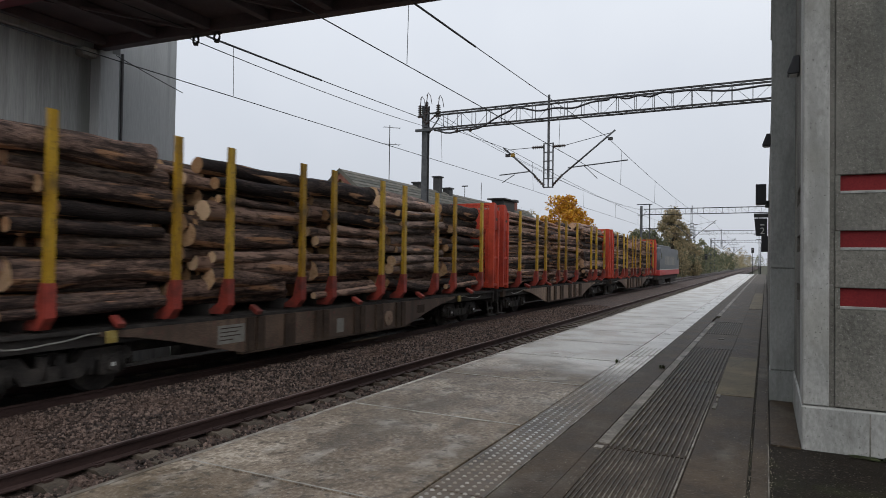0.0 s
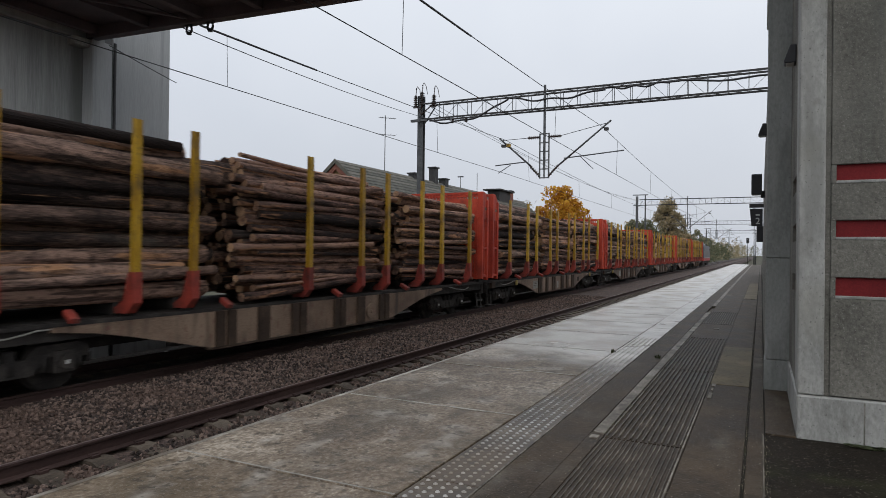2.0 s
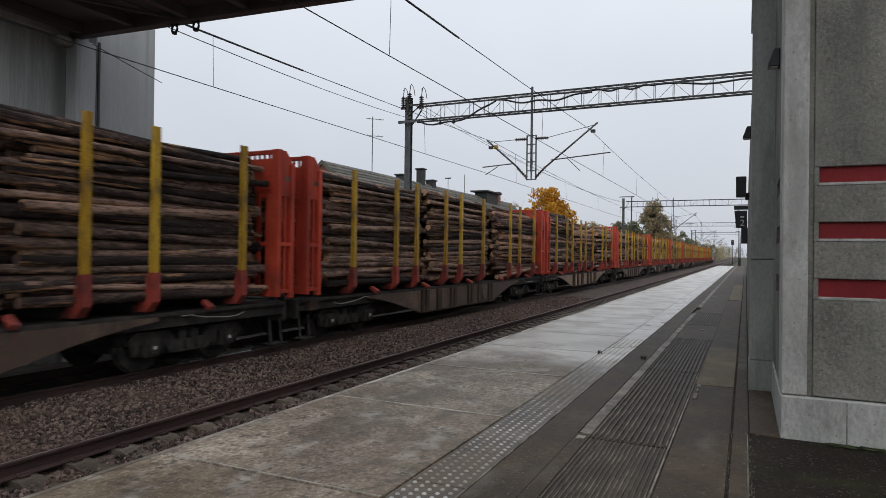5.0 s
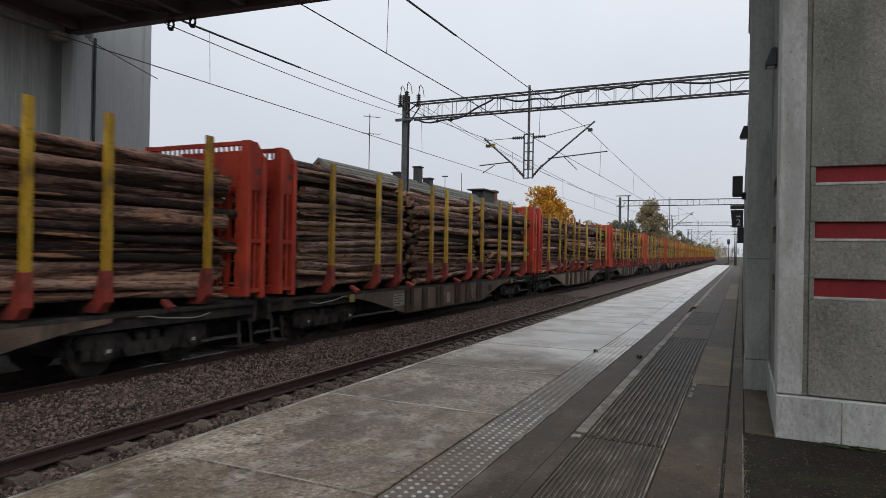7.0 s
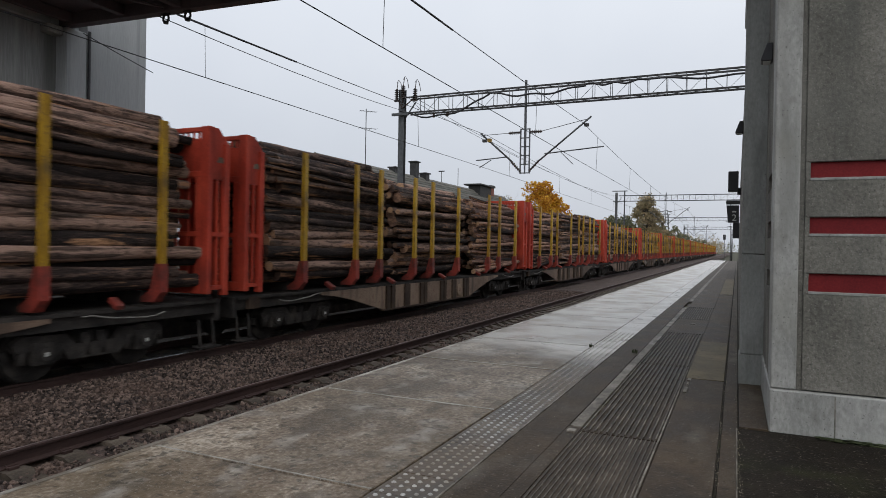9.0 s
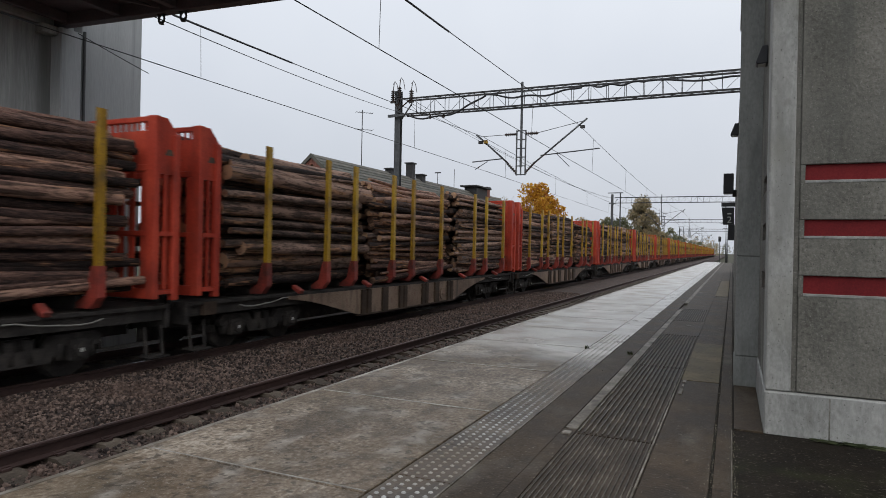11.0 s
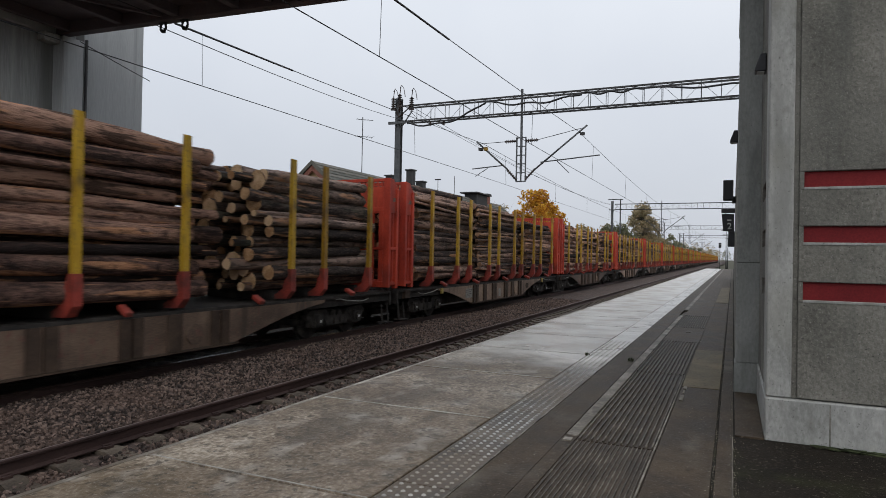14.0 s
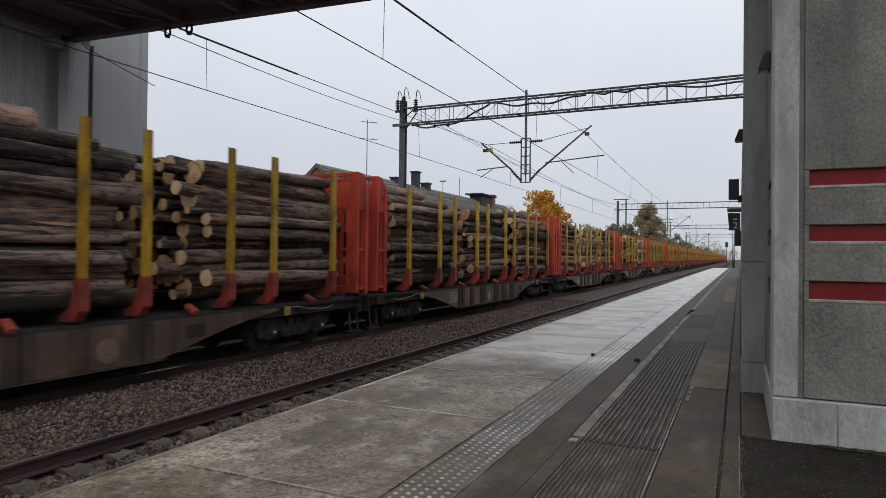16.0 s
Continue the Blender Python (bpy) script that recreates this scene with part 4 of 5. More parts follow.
        for xa, zz in ((x_left - 0.55, z_low + 1.0), (x_left - 0.2, z_low + 1.15), (x_left + 0.45, z_low + 0.95)):
            bm = bmesh.new()
            insulator(bm, (xa, y, zz - 0.35), (xa, y, zz + 0.2), 0.125, 6)
            bar(bm, (xa - 0.12, y, zz - 0.38), (xa + 0.12, y, zz - 0.38), 0.09, 0.07)
            wire_run(bm, [(xa, y, zz + 0.5), (xa + 0.12, y - 0.05, zz + 0.62), (xa + 0.24, y - 0.05, zz + 0.45), (xa + 0.3, y, zz + 0.05)], 0.018, 5)
            tube(bm, (xa, y, zz + 0.2), (xa + 0.05, y, zz + 0.55), 0.02, 6)
            tube(bm, (xa, y, zz - 0.2), (x_left - 0.3, y + 0.1, zz - 0.7), 0.03, 6)
            part("top_insulator", bm, "ceramic", g)
        for xa in (-13.2, -12.5):
            bm = bmesh.new()
            insulator(bm, (xa, y - 0.05, z_low - 0.12), (xa, y - 0.05, z_low - 0.32), 0.10, 3)
            part("line_insulator", bm, "ceramic", g)
    return g
GY = 27.5
gantry(GY, -14.7, 4.0, 8.02)
gantry(90.0, -14.9, 4.0, 8.2, False)
gantry(152.0, -14.9, 4.0, 8.2, False)
gantry(214.0, -14.9, 4.0, 8.2, False)

def wire(name, pts, r, label):
    bm = bmesh.new()
    wire_run(bm, pts, r, 5)
    ob = part(name, bm, "wire")
    return tagged(ob, label, "overhead wire", "overhead wires")
def span(a, b, sag, n=14):
    return [tuple(Vector(a).lerp(Vector(b), i / n) - Vector((0, 0, sag * 4 * (i / n) * (1 - i / n)))) for i in range(n + 1)]
SPANS = [-35.0, GY, 90.0, 152.0, 214.0, 276.0]
for xc, zc, zm, st in ((TRACK_FAR, 5.17, 6.72, 0.15), (TRACK_NEAR, 5.32, 7.0, -0.1)):
    contact, mess = [], []
    for k, (ya, yb) in enumerate(zip(SPANS, SPANS[1:])):
        sa, sb = (st if k % 2 else -st), (-st if k % 2 else st)
        contact += span((xc + sa, ya, zc), (xc + sb, yb, zc), 0.02)[:-1]
        mess += span((xc + sa * 0.5, ya, zm), (xc + sb * 0.5, yb, zm), 0.55)[:-1]
        for i in range(-4, 27):
            yd = 10.45 + 10.12 * i
            if not ya + 3 < yd < yb - 3: continue
            u = (yd - ya) / (yb - ya)
            x = xc + sa + (sb - sa) * u
            bm = bmesh.new()
            tube(bm, (x, yd, zc), (xc + (sa + (sb - sa) * u) * 0.5, yd, zm - 0.55 * 4 * u * (1 - u)), 0.007, 4)
            tagged(part("dropper_wire", bm, "wire"), "thin dropper wire between messenger and contact wire", "overhead wire", "dropper wires")
    u0, u1 = (9.7 + 35) / 62.5, (13.6 + 35) / 62.5
    sleeve = [(xc + (-st + 2 * st * u) * 0.5, -35 + 62.5 * u, zm - 0.55 * 4 * u * (1 - u)) for u in [u0 + (u1 - u0) * k / 8 for k in range(9)]]
    bm = bmesh.new()
    wire_run(bm, sleeve, 0.023, 7)
    tagged(part("wire_sleeve", bm, "black"), "thick black protective sleeve on the messenger wire", "wire sleeve")
    wire("contact_wire", contact, 0.010, "thin dark contact wire strung along the track")
    wire("messenger_wire", mess, 0.011, "sagging dark messenger wire over the track")
# A thin wire to the far wall, the cable to the bridge with its clamps, and the two line conductors beside the far track.
wire("line_wire", span((-10.9, 9.45, 6.22), (-14.9, GY, 8.15), 0.12), 0.011, "thin line wire from the footbridge to the mast")
wire("line_wire", span((-12.9, 9.3, 6.05), (-13.1, 11.3, 5.72), 0.01), 0.010, "thin wire along the stair tower")
wire("line_wire", span((-14.9, GY, 8.9), (-15.2, 90, 8.9), 0.7), 0.011, "thin line wire from mast to mast")
wire("line_wire", span((-14.2, GY, 8.7), (-14.6, 90, 8.7), 0.8), 0.011, "thin line wire from mast to mast")
for x, y in ((-10.6, 9.56), (-10.05, 9.60)):
    cl = thing("bridge_insulator", "dark insulator clamp under the footbridge edge", "insulator", "bridge insulators", (x, y - 0.12, 6.2))
    bm = bmesh.new()
    wire_run(bm, [(0.075 * math.sin(a * math.pi / 8), 0, -0.09 + 0.085 * math.cos(a * math.pi / 8)) for a in range(17)], 0.026, 6)
    tube(bm, (0, 0, -0.15), (0, 0, -0.20), 0.05, 8)
    part("body", bm, "black", cl)
    part("strap", bbox(-0.10, 0.10, -0.03, 0.03, -0.02, 0.04, 0), "dark", cl)

# ---- buildings and trees beyond ----
def long_house():
    h = thing("house", "long ochre house with a weathered grey-green roof and chimneys", "house", at=(-26, 0, 0))
    y0, y1, zr, ze, hw = 35.7, 74.0, 7.75, 3.3, 5.2
    bm = bmesh.new()
    prism(bm, [(-4.7, -1.4), (4.7, -1.4), (4.7, ze + 0.2), (0, zr - 0.25), (-4.7, ze + 0.2)], "y", y0 + 0.35, y1 - 0.3)
    part("wall", bm, "ochre", h)
    for s in (-1, 1):
        bm = bmesh.new()
        prism(bm, [(0, zr), (s * hw, ze), (s * hw, ze - 0.14), (0, zr - 0.16)], "y", y0, y1)
        r = part("roof", bm, "roof", h)
        for i in range(17):      # tile courses, each lapping the one below
            u0, u1 = i / 17, (i + 1.12) / 17
            p0, p1 = (s * hw * u0, zr - (zr - ze) * u0), (s * hw * u1, zr - (zr - ze) * u1)
            bm = bmesh.new()
            prism(bm, [(p0[0], p0[1] + 0.01), (p1[0], p1[1] + 0.075), (p1[0], p1[1] + 0.03), (p0[0], p0[1] - 0.02)], "y", y0 + 0.01, y1 - 0.01)
            part("tile_course", bm, "roof", r)
        bm = bmesh.new()
        prism(bm, [(0, zr + 0.05), (s * hw, ze + 0.05), (s * hw, ze - 0.25), (0, zr - 0.25)], "y", y0 - 0.06, y0 - 0.005)
        part("barge_board", bm, "roof", h, "grey-green barge board")
        bm = bmesh.new()
        prism(bm, [(0, zr - 0.26), (s * hw * 0.99, ze - 0.22), (s * hw * 0.99, ze - 0.62), (0, zr - 0.66)], "y", y0 + 0.06, y0 + 0.20)
        part("eaves_trim", bm, "brick", h, "dull red painted eaves trim")
    bm = bmesh.new()
    arch = [(-0.75, 4.9), (0.75, 4.9), (0.75, 5.5)] + [(0.75 * math.cos(a), 5.5 + 0.55 * math.sin(a)) for a in (0.5, 1.0, 1.57, 2.1, 2.6)] + [(-0.75, 5.5)]
    prism(bm, arch, "y", y0 + 0.28, y0 + 0.37)
    w = part("window", bm, "glass", h)
    bm = bmesh.new()
    prism(bm, [(x * 1.15, 4.85 + (zz - 4.9) * 1.12) for x, zz in arch], "y", y0 + 0.32, y0 + 0.36)
    part("frame", bm, "pale_wall", w)
    for y, hgt, wd, mt in ((50.3, 1.15, 0.62, "dark"), (46.6, 0.22, 0.6, "dark"), (52.3, 0.35, 0.7, "dark"), (69.0, 0.75, 0.9, "brick")):
        c = part("chimney", bbox(-wd / 2, wd / 2, y - wd / 2, y + wd / 2, zr - 0.6, zr + hgt, 0.02), mt, h)
        part("cowl", bbox(-wd / 2 - 0.1, wd / 2 + 0.1, y - wd / 2 - 0.1, y + wd / 2 + 0.1, zr + hgt + 0.005, zr + hgt + 0.12, 0.02), "dark", c)
    part("dormer", bbox(-0.5, 0.9, 64.0, 67.3, 6.9, zr + 0.42, 0.03), "dark", h, "dark flat-roofed dormer")
    part("dormer_roof", bbox(-0.8, 1.2, 63.4, 67.9, zr + 0.43, zr + 0.58, 0.02), "dark", h)
    an = thing("tv_antenna", "thin rooftop television aerial on a pole", "antenna", at=(-26, 42.1, 7.4))
    bm = bmesh.new()
    tube(bm, (0, 0, 0), (0, 0, 4.6), 0.035, 6)
    part("pole", bm, "dark", an)
    bm = bmesh.new()
    for z, n, l in ((4.4, 7, 0.5), (3.1, 4, 0.9)):
        tube(bm, (-0.3, -0.4, z), (0.6, 0.5, z), 0.02, 4)
        for i in range(n):
            u = i / (n - 1)
            x, y = -0.3 + 0.9 * u, -0.4 + 0.9 * u
            tube(bm, (x - l / 2 * 0.7, y + l / 2 * 0.7, z), (x + l / 2 * 0.7, y - l / 2 * 0.7, z), 0.012, 4)
    part("elements", bm, "dark", an)
    for y, hh in ((60.0, 1.9), (56.0, 1.1)):
        o = thing("roof_pole", "thin pole standing on the house roof", "pole", at=(-26, y, 7.7))
        bm = bmesh.new()
        tube(bm, (0, 0, 0), (0, 0, hh), 0.03, 5)
        if hh < 1.5: tube(bm, (-0.3, 0, hh), (0.3, 0, hh), 0.06, 5)
        part("shaft", bm, "dark", o)
long_house()

def leaf_cloud(rng, centers, count, size):
    """Many small bent leaves round a set of clump centres."""
    verts, faces = [], []
    for i in range(count):
        c, r = centers[int(rng.integers(len(centers)))]
        d = rng.normal(0, 1, 3); d /= np.linalg.norm(d)
        p = np.array(c) + d * r * rng.uniform(0.25, 1.0) ** 0.5
        u = rng.normal(0, 1, 3); u /= np.linalg.norm(u)
        w = np.cross(u, rng.normal(0, 1, 3)); w /= np.linalg.norm(w)
        s = size * rng.uniform(0.6, 1.4)
        k = len(verts)
        verts += [p - u * s * 0.5, p + w * s * 0.35, p + u * s * 0.6, p - w * s * 0.35]
        faces.append((k, k + 1, k + 2, k + 3))
    return [tuple(v) for v in verts], faces

def tree(at, height, width, leaf, count, size, seed, label, bare=0.15, clumps=26, low=0.25):
    rng = np.random.default_rng(seed)
    t = thing("tree", label, "tree", at=at)
    bm = bmesh.new()
    h = height
    pts = [Vector((0.15 * math.sin(i * 1.3 + seed), 0.15 * math.cos(i * 1.7 + seed), h * 0.85 * i / 6)) for i in range(7)]
    r = h * 0.022
    for i in range(6):
        tube(bm, pts[i], pts[i + 1], r * (1 - i / 7), 8, r * (1 - (i + 1) / 7))
    centers = []
    for i in range(clumps):
        u = rng.uniform(low, 1.0)
        a = rng.uniform(0, 6.28)
        reach = width / 2 * (math.sin(min(1.0, (u - low) / (1 - low) * 0.9 + 0.12) * math.pi) ** 0.45) * rng.uniform(0.3, 0.95)
        p = Vector((math.cos(a) * reach, math.sin(a) * reach, h * u * 0.93))
        base = pts[min(5, int(u * 5))]
        mid = base.lerp(p, 0.55) + Vector((0, 0, 0.06 * h))
        tube(bm, base, mid, r * 0.24, 5, r * 0.14, False)
        tube(bm, mid, p, r * 0.14, 5, r * 0.05, False)
        for k in range(4):
            tube(bm, mid.lerp(p, 0.5), p + Vector(rng.normal(0, width * 0.09, 3)), r * 0.06, 4, r * 0.02, False)
        if rng.uniform() > bare:
            centers.append((p, width * rng.uniform(0.09, 0.19)))
    part("trunk", bm, "trunk", t)
    if count and centers:
        v, f = leaf_cloud(rng, centers, count, size)
        me = bpy.data.meshes.new("crown")
        me.from_pydata(v, [], f)
        me.materials.append(M[leaf])
        part("crown", me, leaf, t)
    return t
G = -1.35
tree((-21.4, 76, G), 11.2, 7.6, "leaf_y", 14000, 0.28, 11, "round tree in golden autumn leaf", 0.05, 40)
tree((-27.5, 80, G), 10.0, 6.5, "leaf_b", 250, 0.3, 12, "nearly bare autumn tree behind the house", 0.7, 34)
tree((-33.5, 60, G), 11.5, 5.0, "leaf_b", 60, 0.3, 13, "bare thin tree behind the house", 0.8, 30)
tree((-14.6, 118, G), 13.0, 6.4, "leaf_b", 7500, 0.32, 14, "tall brown-green tree beside the line", 0.05, 90, 0.05)
tree((-17.2, 112, G), 8.6, 6.0, "leaf_g", 4500, 0.32, 19, "bushy dull green tree beside the line", 0.05, 60, 0.05)
tree((-22.5, 126, G), 9.0, 8.0, "leaf_b", 4500, 0.34, 20, "bushy brown-green tree beside the line", 0.1, 60, 0.05)
tree((-13.6, 140, G), 7.5, 5.0, "leaf_b", 3000, 0.34, 25, "thin brown-green tree further along the line", 0.1, 60, 0.05)
tree((-20.0, 116, G), 8.5, 8.0, "leaf_g", 6000, 0.34, 15, "low bushy dull green tree beside the line", 0.05, 36, 0.1)
tree((-26.0, 120, G), 9.0, 8.0, "leaf_b", 5000, 0.34, 16, "low bushy brown-green tree beside the line", 0.1, 36, 0.1)
tree((-17.0, 135, G), 9.0, 8.0, "leaf_g", 5000, 0.36, 17, "low bushy dull green tree further along the line", 0.05, 36, 0.08)
tree((-31.0, 108, G), 9.5, 6.5, "leaf_b", 1500, 0.32, 18, "half-bare autumn tree with thin brown leaves", 0.4, 34)

def far_wood(name, x0, x1, y0, y1, h0, h1, count, seed, mat):
    """A belt of far trees as clumps of leaves with an uneven top."""
    rng = np.random.default_rng(seed)
    centers = []
    for i in range(count):
        u = rng.uniform()
        x, y = rng.uniform(x0, x1), y0 + (y1 - y0) * u
        h = rng.uniform(h0, h1)
        for k in range(5):
            centers.append(((x + rng.normal(0, 1.0), y + rng.normal(0, 1.0), G + h * (0.15 + 0.19 * k)), h * 0.14 * (1.3 - 0.16 * k)))
    v, f = leaf_cloud(rng, centers, count * 130, 0.62)
    me = bpy.data.meshes.new(name)
    me.from_pydata(v, [], f)
    me.materials.append(M[mat])
    return tagged(new(name, me), "far dull autumn woodland beside the line", "wood", kind="stuff")
far_wood("far_wood", -40, -14.6, 150, 420, 6.5, 10.0, 170, 21, "leaf_g")
far_wood("far_wood", -70, -14, 420, 900, 10, 15, 150, 22, "leaf_b")
far_wood("far_wood", 6, 60, 70, 420, 6, 11, 130, 23, "leaf_g")
far_wood("far_wood", -60, 60, 950, 1100, 12, 18, 90, 24, "leaf_g")

def signal(x, y, h):
    s = thing("signal_mast", "railway signal on a slim grey mast", "signal", "signals", (x, y, -1.2))
    bm = bmesh.new()
    tube(bm, (0, 0, 0), (0, 0, h), 0.07, 8)
    part("mast", bm, "steel", s)
    part("head", bbox(-0.35, 0.35, -0.12, 0.02, h - 1.3, h + 0.1, 0.05), "black", s)
    bm = bmesh.new()
    tube(bm, (0, -0.13, h - 0.3), (0, -0.2, h - 0.3), 0.1, 10)
    part("lamp", bm, "lens", s)
signal(-3.2, 190, 7.2)
signal(-13.6, 175, 5.2)
for y in (135, 160, 185):
    o = thing("lamp_post", "slim grey lamp post beside the line", "lamp post", "lamp posts", (-1.2, y, -1.3))
    bm = bmesh.new()
    tube(bm, (0, 0, 0), (0, 0, 8.5), 0.09, 8, 0.05)
    part("pole", bm, "steel", o)
    part("head", bbox(-0.9, 0.1, -0.12, 0.12, 8.5, 8.62, 0.02), "steel", o)

# ---- the timber train ----
def bulkhead(wagon, y0):
    """An end wall: two deep side frames, a closed upper panel with a slotted top, rails and upright slats, all in red."""
    W = 1.44
    b = part("bulkhead", bbox(-W + 0.06, W - 0.06, y0 - 0.01, y0 + 0.09, 0.60, 0.78, 0.008), "orange", wagon, "red-orange painted steel end wall")
    for z0, z1 in ((1.70, 1.79), (2.84, 2.95), (3.70, 3.79)):
        part("rail", bbox(-W + 0.06, W - 0.06, y0 - 0.01, y0 + 0.09, z0, z1, 0.006), "orange", b)
    for s in (-1, 1):
        bm = bmesh.new()
        prism(bm, [(y0 + 0.06, 2.80), (y0 + 0.50, 2.80), (y0 + 0.50, 3.52), (y0 + 0.26, 3.79), (y0 + 0.06, 3.79)], "x", s * W - 0.025, s * W + 0.025)
        part("wing", bm, "orange", b)
        part("post", bbox(s * W - (0.16 if s > 0 else 0.05), s * W + (0.05 if s > 0 else 0.16), y0 - 0.02, y0 + 0.10, 0.6, 3.80, 0.01), "orange", b)
        part("edge_post", bbox(s * W - 0.07, s * W + 0.07, y0 + 0.39, y0 + 0.52, 0.56, 3.51, 0.012), "orange", b)
    for z in (0.72, 1.745):
        part("wing_rib", bbox(W - 0.05, W + 0.05, y0 + 0.101, y0 + 0.389, z - 0.04, z + 0.04, 0), "orange", b)
    part("wing_slat", bbox(W - 0.03, W + 0.03, y0 + 0.22, y0 + 0.27, 0.77, 2.795, 0), "orange", b)
    for i in range(9):
        x = -1.20 + 0.30 * i
        part("slat", bbox(x - 0.065, x + 0.065, y0 + 0.005, y0 + 0.03, 0.785, 2.835, 0), "orange", b)
    bm = bmesh.new()
    for i in range(20):
        x = -1.33 + 2.66 * i / 19
        box(bm, x - 0.024, x + 0.024, y0 + 0.02, y0 + 0.045, 3.56, 3.695)
    tagged(part("top_mesh", bm, "orange", b), kind="stuff")
    part("top_panel", bbox(-1.36, 1.36, y0 + 0.02, y0 + 0.045, 2.955, 3.55, 0), "orange", b)
    bm = bmesh.new()
    prism(bm, [(y0 + 0.20, 3.13), (y0 + 0.42, 3.13), (y0 + 0.36, 3.24), (y0 + 0.26, 3.24)], "x", W + 0.026, W + 0.031)
    part("plate", bm, "sill", b, "small dull plate")

def wheelset_mesh():
    bm = bmesh.new()
    tube(bm, (-0.75, 0, 0), (0.75, 0, 0), 0.08, 8)
    for s in (-1, 1):
        tube(bm, (s * 0.70, 0, 0), (s * 0.785, 0, 0), 0.46, 20)
        tube(bm, (s * 0.675, 0, 0), (s * 0.70, 0, 0), 0.49, 20)
        tube(bm, (s * 0.785, 0, 0), (s * 0.80, 0, 0), 0.30, 14)
    return to_mesh("wheelset", bm, "under")
wheelset = wheelset_mesh()

def bogie(wagon, y):
    b = part("bogie", bmesh.new(), "under", wagon, "dark iron freight bogie")
    bm = bmesh.new()
    for s in (-1, 1):
        x = s * 1.0
        prism(bm, [(y - 1.35, 0.02), (y - 1.2, 0.14), (y - 0.5, 0.12), (y - 0.35, -0.06), (y + 0.35, -0.06), (y + 0.5, 0.12), (y + 1.2, 0.14), (y + 1.35, 0.02),
                   (y + 1.3, -0.10), (y + 0.62, -0.05), (y + 0.45, -0.30), (y - 0.45, -0.30), (y - 0.62, -0.05), (y - 1.3, -0.10)], "x", x - 0.07, x + 0.07)
        for k in (-0.9, 0.9):
            box(bm, x - 0.13, x + 0.13, y + k - 0.16, y + k + 0.16, -0.30, 0.03)
            tube(bm, (x + s * 0.13, y + k, -0.14), (x + s * 0.19, y + k, -0.14), 0.11, 10)
            for q in (-0.27, 0.27):
                tube(bm, (x, y + k + q, -0.28), (x, y + k + q, -0.02), 0.085, 8)
        for q in (-0.14, 0.14):
            tube(bm, (x, y + q, -0.26), (x, y + q, 0.1), 0.09, 8)
    box(bm, -0.95, 0.95, y - 0.2, y + 0.2, -0.2, 0.12)
    for k in (-1.4, -0.35, 0.35, 1.4):
        box(bm, -0.95, 0.95, y + k - 0.04, y + k + 0.04, -0.22, -0.08)
    b.data = to_mesh("bogie", bm, "under")
    for k in (-0.9, 0.9):
        for s in (1,):
            bm = bmesh.new()
            box(bm, 1.192, 1.197, y + k - 0.03, y + k + 0.03, -0.17, -0.11)
            part("axle_mark", bm, "white", b)
        w = part("wheelset", wheelset, "under", wagon)
        w.matrix_basis = pose(0, y + k, -0.14)

